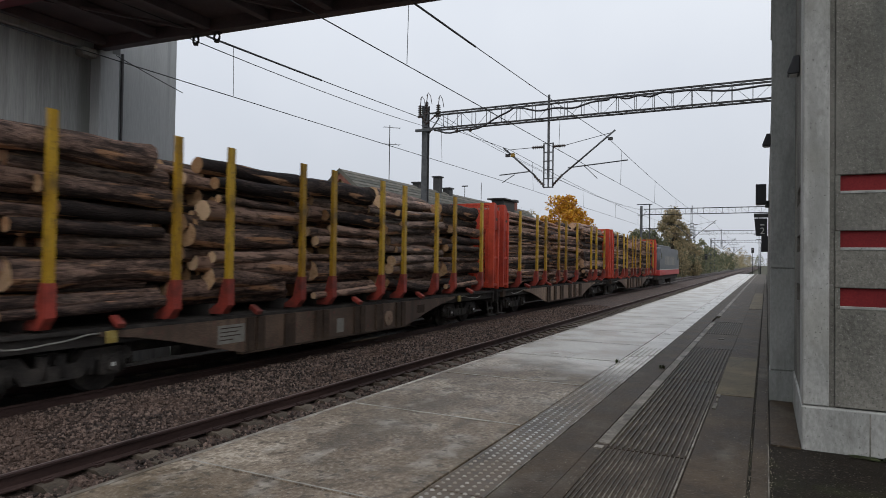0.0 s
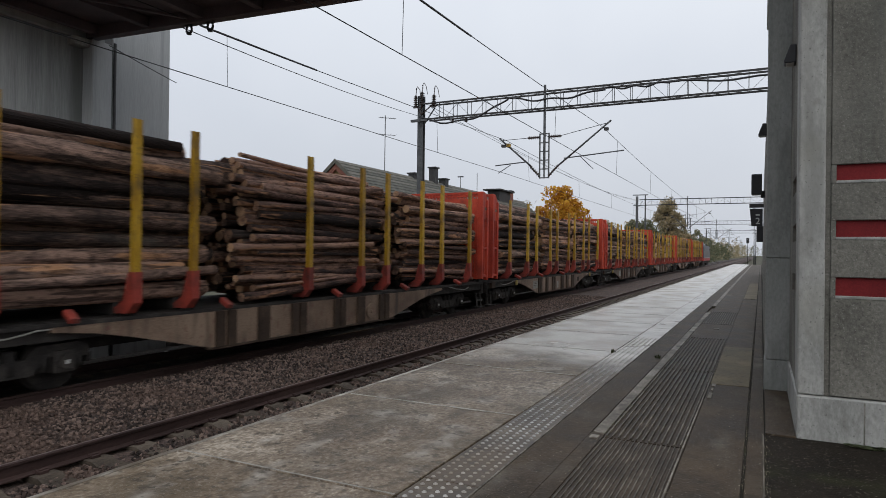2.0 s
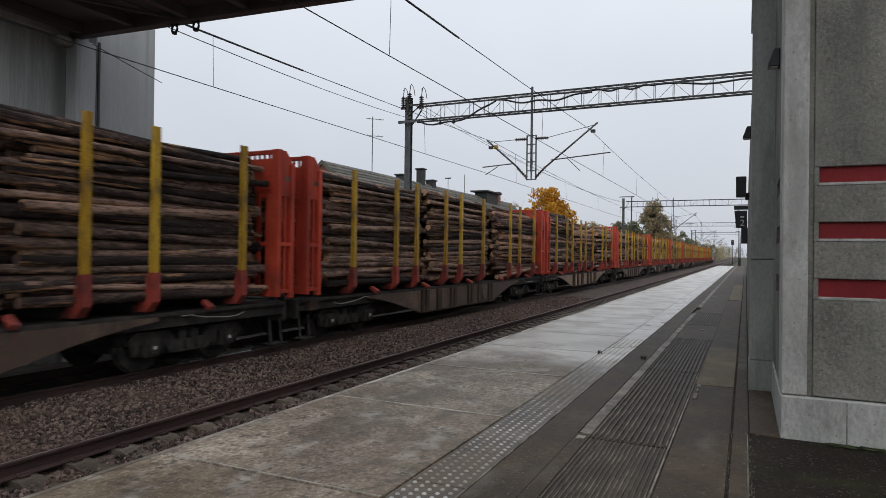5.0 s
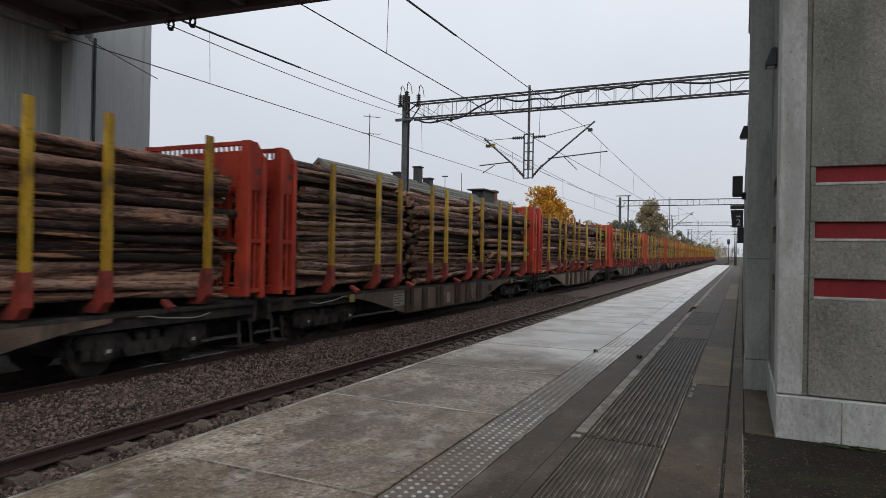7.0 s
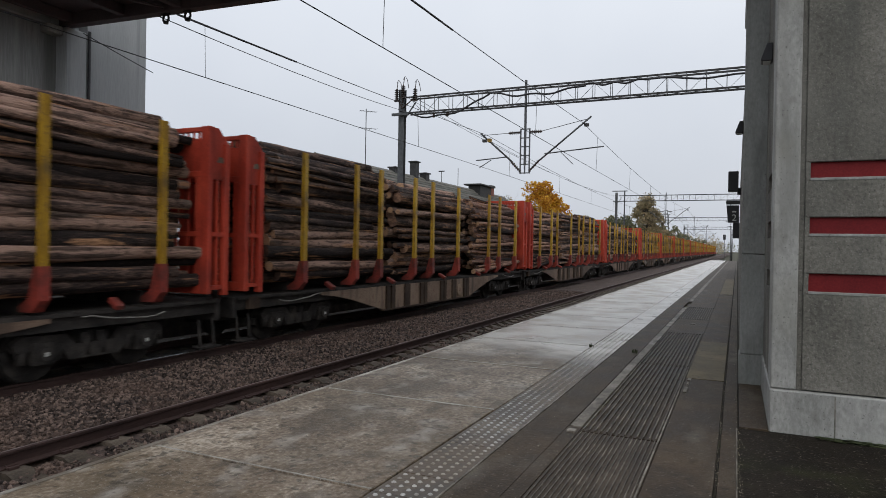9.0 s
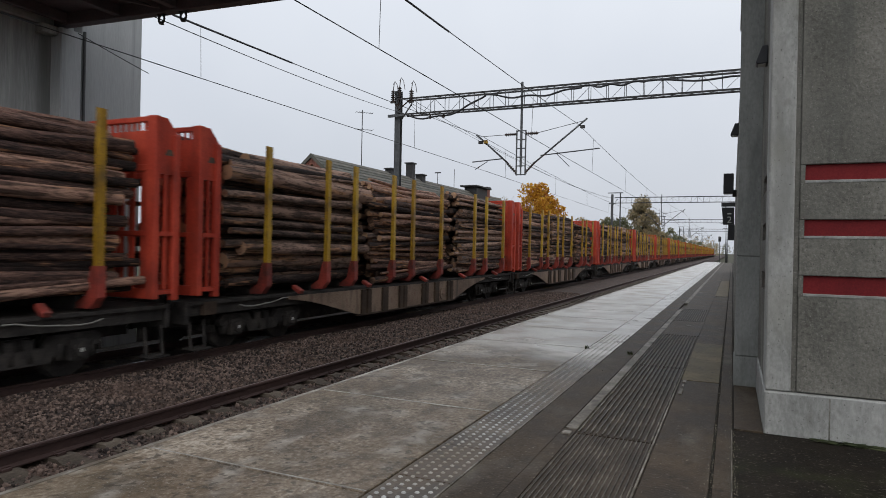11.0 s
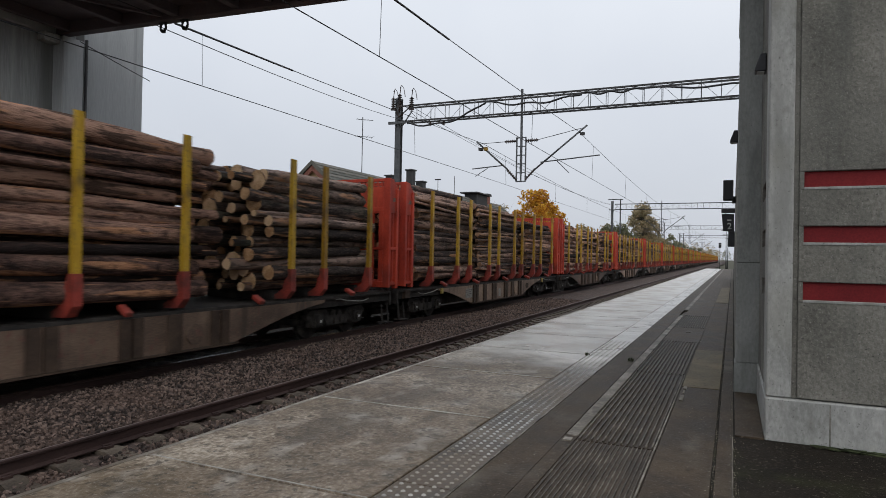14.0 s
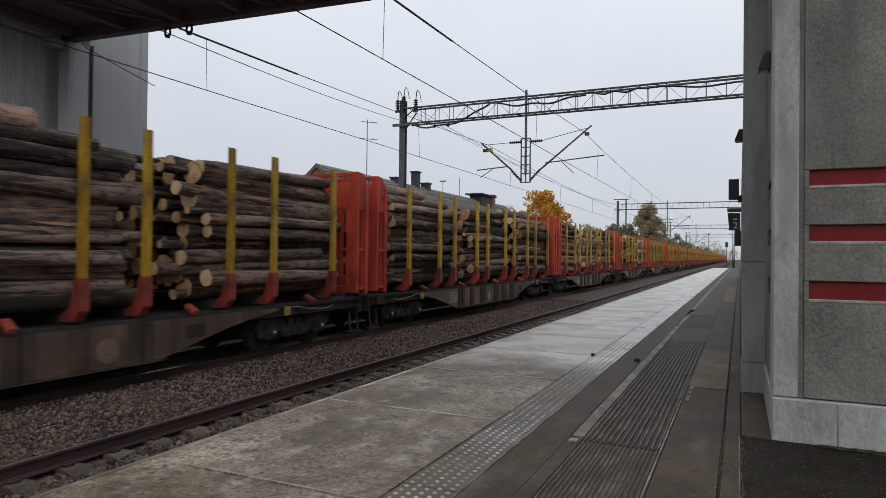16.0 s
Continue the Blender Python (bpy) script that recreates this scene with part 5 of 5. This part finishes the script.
def build_wagon(stakes, plates):
    """A flat timber wagon in its own space: y from the rear, z as in the place, x = 0 on the track's centre."""
    w = thing("timber_wagon", "brown flat timber wagon with red end walls and yellow stakes", "railway wagon", "timber wagons")
    # Side sills with a deep belly and dark double ribs, plain dark beams over the bogies.
    for s in (-1, 1):
        bm = bmesh.new()
        prism(bm, [(2.3, 0.34), (3.0, 0.26), (3.7, 0.12), (5.35, -0.27), (11.95, -0.27), (13.6, 0.12), (14.4, 0.26), (15.1, 0.34), (15.1, 0.41), (2.3, 0.41)], "x", s * 1.30 - 0.025, s * 1.30 + 0.025)
        sl = part("side_sill", bm, "sill", w, "fish-bellied brown steel side sill streaked with dirt")
        part("lower_flange", bbox(s * 1.30 - 0.08, s * 1.30 + 0.08, 5.3, 12.0, -0.305, -0.272, 0), "silldark", sl)
        # Flange coloured dark to carry the shade between load and sill.
        part("upper_flange", bbox(s * 1.27 - 0.06, s * 1.27 + 0.06, -0.62, 18.478, 0.412, 0.47, 0), "under", sl)
        for y0, y1 in ((-0.62, 3.195), (14.205, 18.478)):
            part("end_beam", bbox(s * 1.22 - 0.03, s * 1.22 + 0.03, y0, y1, 0.20, 0.41, 0), "under", sl)
        for y, wd in ((5.55, 0.10), (5.85, 0.10), (6.75, 0.16), (7.75, 0.10), (8.02, 0.10), (9.3, 0.10), (9.55, 0.10), (10.35, 0.16), (11.35, 0.10), (11.62, 0.10)):
            x0, x1 = sorted((s * 1.325, s * 1.385))
            part("rib", bbox(x0, x1, y - wd, y + wd, -0.265, 0.408, 0), "silldark", sl)
    bm = bmesh.new()
    tube(bm, (1.32, 10.85, 0.0), (1.37, 10.85, 0.0), 0.20, 16)
    tube(bm, (1.36, 10.85, 0.0), (1.40, 10.85, 0.0), 0.05, 8)
    part("brake_wheel", bm, "sill", w, "round brown brake handwheel")
    for y0, y1, z0, z1, mt in () if not plates else ((4.72, 5.42, -0.06, 0.30, "plate"), (8.5, 8.78, -0.18, 0.16, "plate"), (12.5, 12.95, 0.02, 0.26, "silldark")):
        p = part("marking_plate", bbox(1.327, 1.333, y0, y1, z0, z1, 0), mt, w, "small stencilled plate with unreadable lines")
    bm = bmesh.new()
    for k in range(4 if plates else 0): box(bm, 1.3335, 1.3355, 4.78, 4.78 + (0.55, 0.46, 0.52, 0.34)[k], 0.23 - 0.075 * k, 0.25 - 0.075 * k)
    if plates: tagged(part("marking_lines", bm, "silldark", w), kind="stuff")
    part("head_stock", bbox(-1.3, 1.3, -0.72, -0.62, 0.05, 0.48, 0.01), "under", w)
    part("head_stock", bbox(-1.3, 1.3, 18.48, 18.58, 0.05, 0.48, 0.01), "under", w)
    part("centre_sill", bbox(-0.35, 0.35, -0.6, 18.47, -0.12, 0.44, 0), "under", w)
    part("floor_plate", bbox(-1.18, 1.18, -0.6, 18.47, 0.445, 0.47, 0), "under", w)
    for y, d in ((-0.72, -1), (18.58, 1)):
        for s in (-1, 1):
            bm = bmesh.new()
            tube(bm, (s * 0.875, y, 0.44 - 0.0), (s * 0.875, y + d * 0.16, 0.44), 0.10, 10)
            tube(bm, (s * 0.875, y + d * 0.14, 0.44), (s * 0.875, y + d * 0.18, 0.44), 0.22, 14)
            part("buffer", bm, "under", w)
        bm = bmesh.new()
        tube(bm, (0, y, 0.4), (0, y + d * 0.3, 0.32), 0.05, 6)
        bar(bm, (0, y + d * 0.26, 0.32), (0, y + d * 0.26, -0.1), 0.08, 0.06)
        part("screw_coupling", bm, "under", w)
    # Shunter's step and handrail at the corners.
    for y in (-0.55, 18.1):
        bm = bmesh.new()
        bar(bm, (1.22, y, 0.1), (1.28, y, -0.42), 0.05, 0.03)
        bar(bm, (1.22, y + 0.35, 0.1), (1.28, y + 0.35, -0.42), 0.05, 0.03)
        box(bm, 1.12, 1.42, y - 0.03, y + 0.38, -0.44, -0.41)
        part("step", bm, "under", w, "dark shunter's step")
    part("lashing_case", bbox(1.2, 1.36, -0.3, 0.02, 0.2, 0.46, 0.01), "silldark", w)
    for y, d in ((0.7, 1), (17.2, -1)):
        bm = bmesh.new()
        wire_run(bm, [(1.33, y + d * 0.2 * i, 0.29 + (0.05, 0.0, -0.01, 0.0, 0.02, 0.03, 0.06, 0.10, 0.10)[i]) for i in range(9)], 0.013, 5)
        part("brake_rod", bm, "plate", w, "thin pale release rod")
        if plates: part("release_lever", bbox(1.31, 1.37, y + d * 1.8 - 0.09, y + d * 1.8 + 0.09, 0.22, 0.42, 0.01), "lever", w, "dull yellow release lever")
    for y in (2.6, 5.7, 9.3, 12.6, 16.2):
        part("lashing_lever", bbox(0, 0.30, -0.07, 0.07, -0.05, 0.05, 0.015), "foot", w, "dull red ratchet lever").matrix_basis = pose(1.24, y, 0.62, 0, 24, -12)
    bogie(w, 1.75)
    bogie(w, 16.05)
    bulkhead(w, -0.60)
    bulkhead(w, 18.05)
    # Nine pairs of stakes on cross bolsters.
    bm = bmesh.new()
    prism(bm, [(1.375, 1.12), (1.475, 1.12), (1.475, 3.70), (1.385, 3.72)], "y", -0.065, 0.065)
    post_r = to_mesh("stake", bm, "yellow")
    bm = bmesh.new()
    prism(bm, [(1.36, 1.20), (1.485, 1.20), (1.49, 0.70), (1.34, 0.52), (1.02, 0.515), (1.02, 0.60), (1.24, 0.74)], "y", -0.085, 0.085)
    foot_r = to_mesh("stake_foot", bm, "foot")
    bm = bmesh.new()
    prism(bm, [(-1.475, 1.12), (-1.375, 1.12), (-1.385, 3.72), (-1.475, 3.70)], "y", -0.065, 0.065)
    post_l = to_mesh("stake", bm, "yellow")
    bm = bmesh.new()
    prism(bm, [(-1.36, 1.20), (-1.485, 1.20), (-1.49, 0.70), (-1.34, 0.52), (-1.02, 0.515), (-1.02, 0.60), (-1.24, 0.74)], "y", -0.085, 0.085)
    foot_l = to_mesh("stake_foot", bm, "foot")
    bm = bmesh.new()
    box(bm, -1.01, 1.01, -0.08, 0.08, 0.475, 0.70)
    bolster = to_mesh("bolster", bm, "under")
    for y in stakes:
        for p, f in ((post_r, foot_r), (post_l, foot_l)):
            st = shared("stake", p, w, (0, y, 0))
            shared("stake_foot", f, st)
        shared("bolster", bolster, w, (0, y, 0))
    return w

def log_mesh(rng, r, length, sides, segs, bend):
    """One log along y, tapered, a little crooked; bark outside, sawn ends."""
    vs, fs, mi = [], [], []
    ph = rng.uniform(0, 6.28)
    for k in range(segs + 1):
        u = k / segs
        y = (u - 0.5) * length
        rad = r * (1.10 - 0.22 * u)
        ox = bend * (math.sin(u * math.pi + ph) + 0.4 * math.sin(u * 9 + 2 * ph))
        oz = bend * (math.cos(u * 2.2 + ph * 1.7) + 0.4 * math.sin(u * 8 + 3 * ph))
        for i in range(sides):
            a = 2 * math.pi * i / sides + ph
            q = rad * (1 + rng.uniform(-0.09, 0.09))
            vs.append((ox + q * math.cos(a), y, oz + q * math.sin(a)))
    for k in range(segs):
        for i in range(sides):
            j = (i + 1) % sides
            fs.append((k * sides + i, k * sides + j, (k + 1) * sides + j, (k + 1) * sides + i)); mi.append(0)
    fs.append(tuple(range(sides))); mi.append(1)
    fs.append(tuple(range(segs * sides, (segs + 1) * sides))[::-1]); mi.append(1)
    return vs, fs, mi

def finish(name, vs, fs, mi, bark, cut):
    me = bpy.data.meshes.new(name)
    me.from_pydata(vs, [], fs)
    me.materials.append(M[bark]); me.materials.append(M[cut])
    me.polygons.foreach_set("material_index", mi)
    me.polygons.foreach_set("use_smooth", [m == 0 for m in mi])
    return me

def log_stack(d, length, top, seed, bark, cut, label):
    """A stack of logs of mean thickness d. The outer ones are single logs, the rest is joined."""
    rng = np.random.default_rng(seed)
    st = thing("log_stack", label, "log stack", "log stacks")
    rest_v, rest_f, rest_m = [], [], []
    z, row = 0.72, 0
    W = 1.345
    while z < top + 0.85 * d:
        dome = max(0.0, z - (top - 0.35))
        x = -W + dome * rng.uniform(0.1, 0.5) + (d * 0.25 * (row % 2))
        lim = W - dome * rng.uniform(0.1, 0.8)
        line = []
        while True:
            r = 0.5 * d * float(np.clip(rng.normal(1, 0.36), 0.5, 1.95))
            if x + 2 * r > lim: break
            line.append((x + r, r))
            x += 2 * r * 0.985
        gap = lim - x
        for n, (cx, r) in enumerate(line):
            cx += gap * (n + 1) / max(1, len(line))
            if z > top and rng.uniform() < 0.75: continue
            outer = n >= len(line) - 1 or (z > top - d * 1.2 and n > len(line) * 0.6)
            near = n >= len(line) - 3
            sides, segs = (11, 8) if outer else ((8, 2) if near else (7, 1))
            l = length * float(np.clip(rng.normal(0.97, 0.06), 0.74, 1.08) if d < 0.25 else np.clip(rng.normal(0.92, 0.09), 0.66, 1.06))
            vs, fs, mi = log_mesh(rng, r * 0.97, l, sides, segs, r * rng.uniform(0.08, 0.26) + (0.018 if d < 0.2 else 0.008) * rng.uniform() if outer else 0.0)
            flip = -1 if rng.uniform() < 0.5 else 1
            yaw, pit = rng.normal(0, 0.008), rng.normal(0, 0.055 / length * (2.6 if d < 0.2 else 1.5) if outer else 0.004)
            dy = float(np.clip(rng.normal(0, 0.20 if d < 0.2 else 0.24), -0.45, 0.45))
            cz = z + r + rng.uniform(-0.4, 0.3) * r
            if n == len(line) - 1: cx -= 1.25 * d * rng.uniform() ** 1.8
            if z > top - d: dy *= 1.8
            p = Matrix.Translation((cx, dy, cz)) @ Matrix.Rotation(yaw, 4, "Z") @ Matrix.Rotation(pit, 4, "X")
            if flip < 0:
                vs = [(a, -b, c) for a, b, c in vs]
                fs = [f[::-1] for f in fs]
            if outer:
                ob = part("log", finish("log", vs, fs, mi, bark, cut), bark, st)
                ob.matrix_basis = p
            else:
                k = len(rest_v)
                rest_v += [tuple(p @ Vector(v)) for v in vs]
                rest_f += [tuple(i + k for i in f) for f in fs]
                rest_m += mi
        z += d * 0.90
        row += 1
    ob = part("log_core", finish("log_core", rest_v, rest_f, rest_m, bark, cut), bark, st)
    tagged(ob, kind="stuff")
    return st

def stacks(length, rows):
    return [log_stack(d, length, top, seed, bark, cut, label) for d, top, seed, bark, cut, label in rows]
THIN_LABEL, OLD_LABEL = "stack of thin dark pine pulpwood logs lying lengthwise", "stack of medium dark logs with dull weathered ends"
PALE_LABEL, THICK_LABEL = "stack of slim brown logs with fresh pale ends", "stack of thick rough-barked logs with pale sawn ends"
POOLS = {
    "T": stacks(5.15, ((0.150, 3.42, 31, "bark", "cut_old", THIN_LABEL), (0.165, 3.30, 32, "bark_red", "cut_old", THIN_LABEL), (0.145, 3.48, 33, "bark", "cut_old", THIN_LABEL),
                       (0.175, 3.16, 34, "bark_red", "cut_old", THIN_LABEL), (0.160, 3.38, 35, "bark", "cut_old", THIN_LABEL))),
    "M": stacks(5.15, ((0.215, 3.44, 61, "bark_red", "cut_old", OLD_LABEL), (0.23, 3.30, 62, "bark", "cut_old", OLD_LABEL), (0.205, 3.50, 63, "bark", "cut_old", OLD_LABEL))),
    "B": stacks(5.2, ((0.33, 3.12, 71, "bark", "cut_old", "stack of very thick dark old logs with dull ends"),)),
    "P": stacks(5.15, ((0.185, 3.28, 81, "bark_red", "cut", PALE_LABEL), (0.19, 3.24, 82, "bark_red", "cut", PALE_LABEL))),
    "F": stacks(5.1, ((0.27, 3.34, 41, "bark2", "cut", THICK_LABEL), (0.285, 3.20, 42, "bark_red", "cut", THICK_LABEL), (0.275, 3.40, 43, "bark2", "cut", THICK_LABEL))),
    "K": stacks(3.05, ((0.32, 3.22, 51, "bark", "cut", "short stack of thick rough-barked brown logs"), (0.29, 3.08, 52, "bark2", "cut", "short stack of thick rough-barked brown logs"),
                      (0.30, 3.18, 53, "bark", "cut", "short stack of thick rough-barked brown logs")))}
# The load of each wagon, rear stack first: the kind, and which stack of that kind where it matters.
LOADS = {2: "T T M", 3: "K K K K K", 4: "M1 T3 T1", 5: "M1 T3 T1", 6: "B T1 T3", 7: "K K K K K", 8: "T1 T3 T1", 9: "M2 T1 M1", 11: "M T T", 12: "T1 T3 M1", 13: "T0 T1 M1", 14: "T4 M1 T3",
         15: "T1 T0 M2", 16: "M2 M1 T1", 17: "T M M2", 19: "M T T", 20: "M2 T3 T1", 21: "M0 M1 T1", 22: "P P P", 23: "M2 T0 T3", 24: "F2 F1 F0", 25: "F1 F0 F1", 26: "F2 F0 F2", 27: "F1 F2 F0", 28: "F M F"}
TEN_STAKES, GAP_STAKES = (3, 4, 5, 7, 13, 23, 25, 26, 27), (6, 15, 20)
SLACK = {21: -0.18}      # play in the couplings
CENTRES = {3: (2.92, 8.85, 15.1), 5: (2.35, 5.85, 9.2, 12.55, 16.05)}

def build_loco():
    """A grey electric locomotive with a red lower band."""
    o = thing("locomotive", "grey electric locomotive with a red lower band", "locomotive")
    L = 15.6
    bm = bmesh.new()
    prism(bm, [(0.15, 0.95), (L - 0.15, 0.95), (L - 0.35, 2.0), (L - 1.0, 3.05), (L - 1.4, 3.2), (1.4, 3.2), (1.0, 3.05), (0.35, 2.0)], "x", -1.48, 1.48)
    bmesh.ops.bevel(bm, geom=bm.edges[:], offset=0.06, segments=2, affect="EDGES")
    part("body", bm, "loco", o)
    part("lower_band", bbox(-1.5, 1.5, 0.12, L - 0.12, 0.42, 0.945, 0.04), "locored", o, "red lower body band")
    part("white_stripe", bbox(1.481, 1.49, 0.4, L - 0.4, 0.96, 1.02, 0), "white", o)
    for i, wd in enumerate((0.7, 0.55, 0.6, 0.6, 0.5, 0.7, 0.55, 0.6)):
        part("side_letter", bbox(1.481, 1.49, 4.0 + 1.05 * i, 4.0 + 1.05 * i + wd, 1.45, 2.35, 0), "plate", o, "pale block of the painted side lettering")
    for y0, y1 in ((1.0, 1.7), (L - 1.7, L - 1.0)):
        part("cab_window", bbox(1.478, 1.487, y0, y1, 2.05, 2.65, 0.01), "glass", o)
    bm = bmesh.new()
    prism(bm, [(0.30, 2.1), (0.85, 2.95), (0.88, 2.93), (0.33, 2.08)], "x", -1.15, 1.15)
    part("windscreen", bm, "glass", o)
    for x in (-1.0, 1.0):
        bm = bmesh.new()
        tube(bm, (x, 0.16, 1.35), (x, 0.10, 1.35), 0.11, 10)
        part("tail_lamp", bm, "lens", o)
    part("roof_equipment", bbox(-0.9, 0.9, 3.0, L - 3.0, 3.2, 3.5, 0.06), "steel", o)
    part("underframe", bbox(-1.3, 1.3, 0.2, L - 0.2, 0.0, 0.415, 0.03), "under", o)
    for y in (3.4, L - 3.4):
        part("bogie_frame", bbox(-1.25, 1.25, y - 2.1, y + 2.1, -0.42, 0.1, 0.05), "under", o)
        for k in (-1.4, 1.4):
            ws = part("wheelset", wheelset, "under", o)
            ws.matrix_basis = pose(0, y + k, -0.12)
    bm = bmesh.new()
    for s in (-1, 1):
        bar(bm, (s * 0.5, 3.2, 3.5), (s * 0.3, 4.6, 4.35), 0.05, 0.05)
        bar(bm, (s * 0.3, 4.6, 4.35), (s * 0.7, 3.4, 5.12), 0.04, 0.04)
    bar(bm, (-0.9, 3.4, 5.13), (0.9, 3.4, 5.13), 0.08, 0.05)
    part("pantograph", bm, "dark", o)
    return o

wagon_a = build_wagon((1.42, 3.66, 4.93, 7.05, 8.33, 10.48, 13.62, 14.90, 17.03), False)
wagon_b = build_wagon((1.42, 3.64, 4.88, 7.03, 8.17, 10.33, 11.50, 13.50, 14.80, 17.03), True)
wagon_c = build_wagon((1.42, 3.62, 4.82, 8.13, 10.26, 11.50, 13.50, 14.85, 17.03), False)
loco = build_loco()
MOVING = []     # (thing, its place along the train from the head of the first wagon)
rng = random.Random(7)
used = set()
previous = {}
def once(ob):
    """The thing itself the first time, a copy after that."""
    if ob.name in used:
        return copy_thing(ob, pose(0, 0, 0))
    used.add(ob.name)
    return ob
for k in range(1, 29):
    # The rear end wall of wagon k stands k wagon lengths behind the head.
    place = -PITCH * k + SLACK.get(k, 0.0)
    MOVING.append((once(wagon_b if k in TEN_STAKES else wagon_c if k in GAP_STAKES else wagon_a), place))
    load = LOADS.get(k, "T T T").split()
    for i, c in enumerate(load):
        pool = POOLS[c[0]]
        choice = int(c[1:]) if c[1:] else rng.choice([q for q in range(len(pool)) if previous.get(c[0]) != q or len(pool) == 1])
        previous[c[0]] = choice
        MOVING.append((once(pool[choice]), place + CENTRES[len(load)][i]))
MOVING.append((loco, 0.9))

def motions():
    for ob, off in MOVING:
        walk(ob, [(t, pose(TRACK_FAR, y + off, 0)) for t, y in TRAIN])
motions()
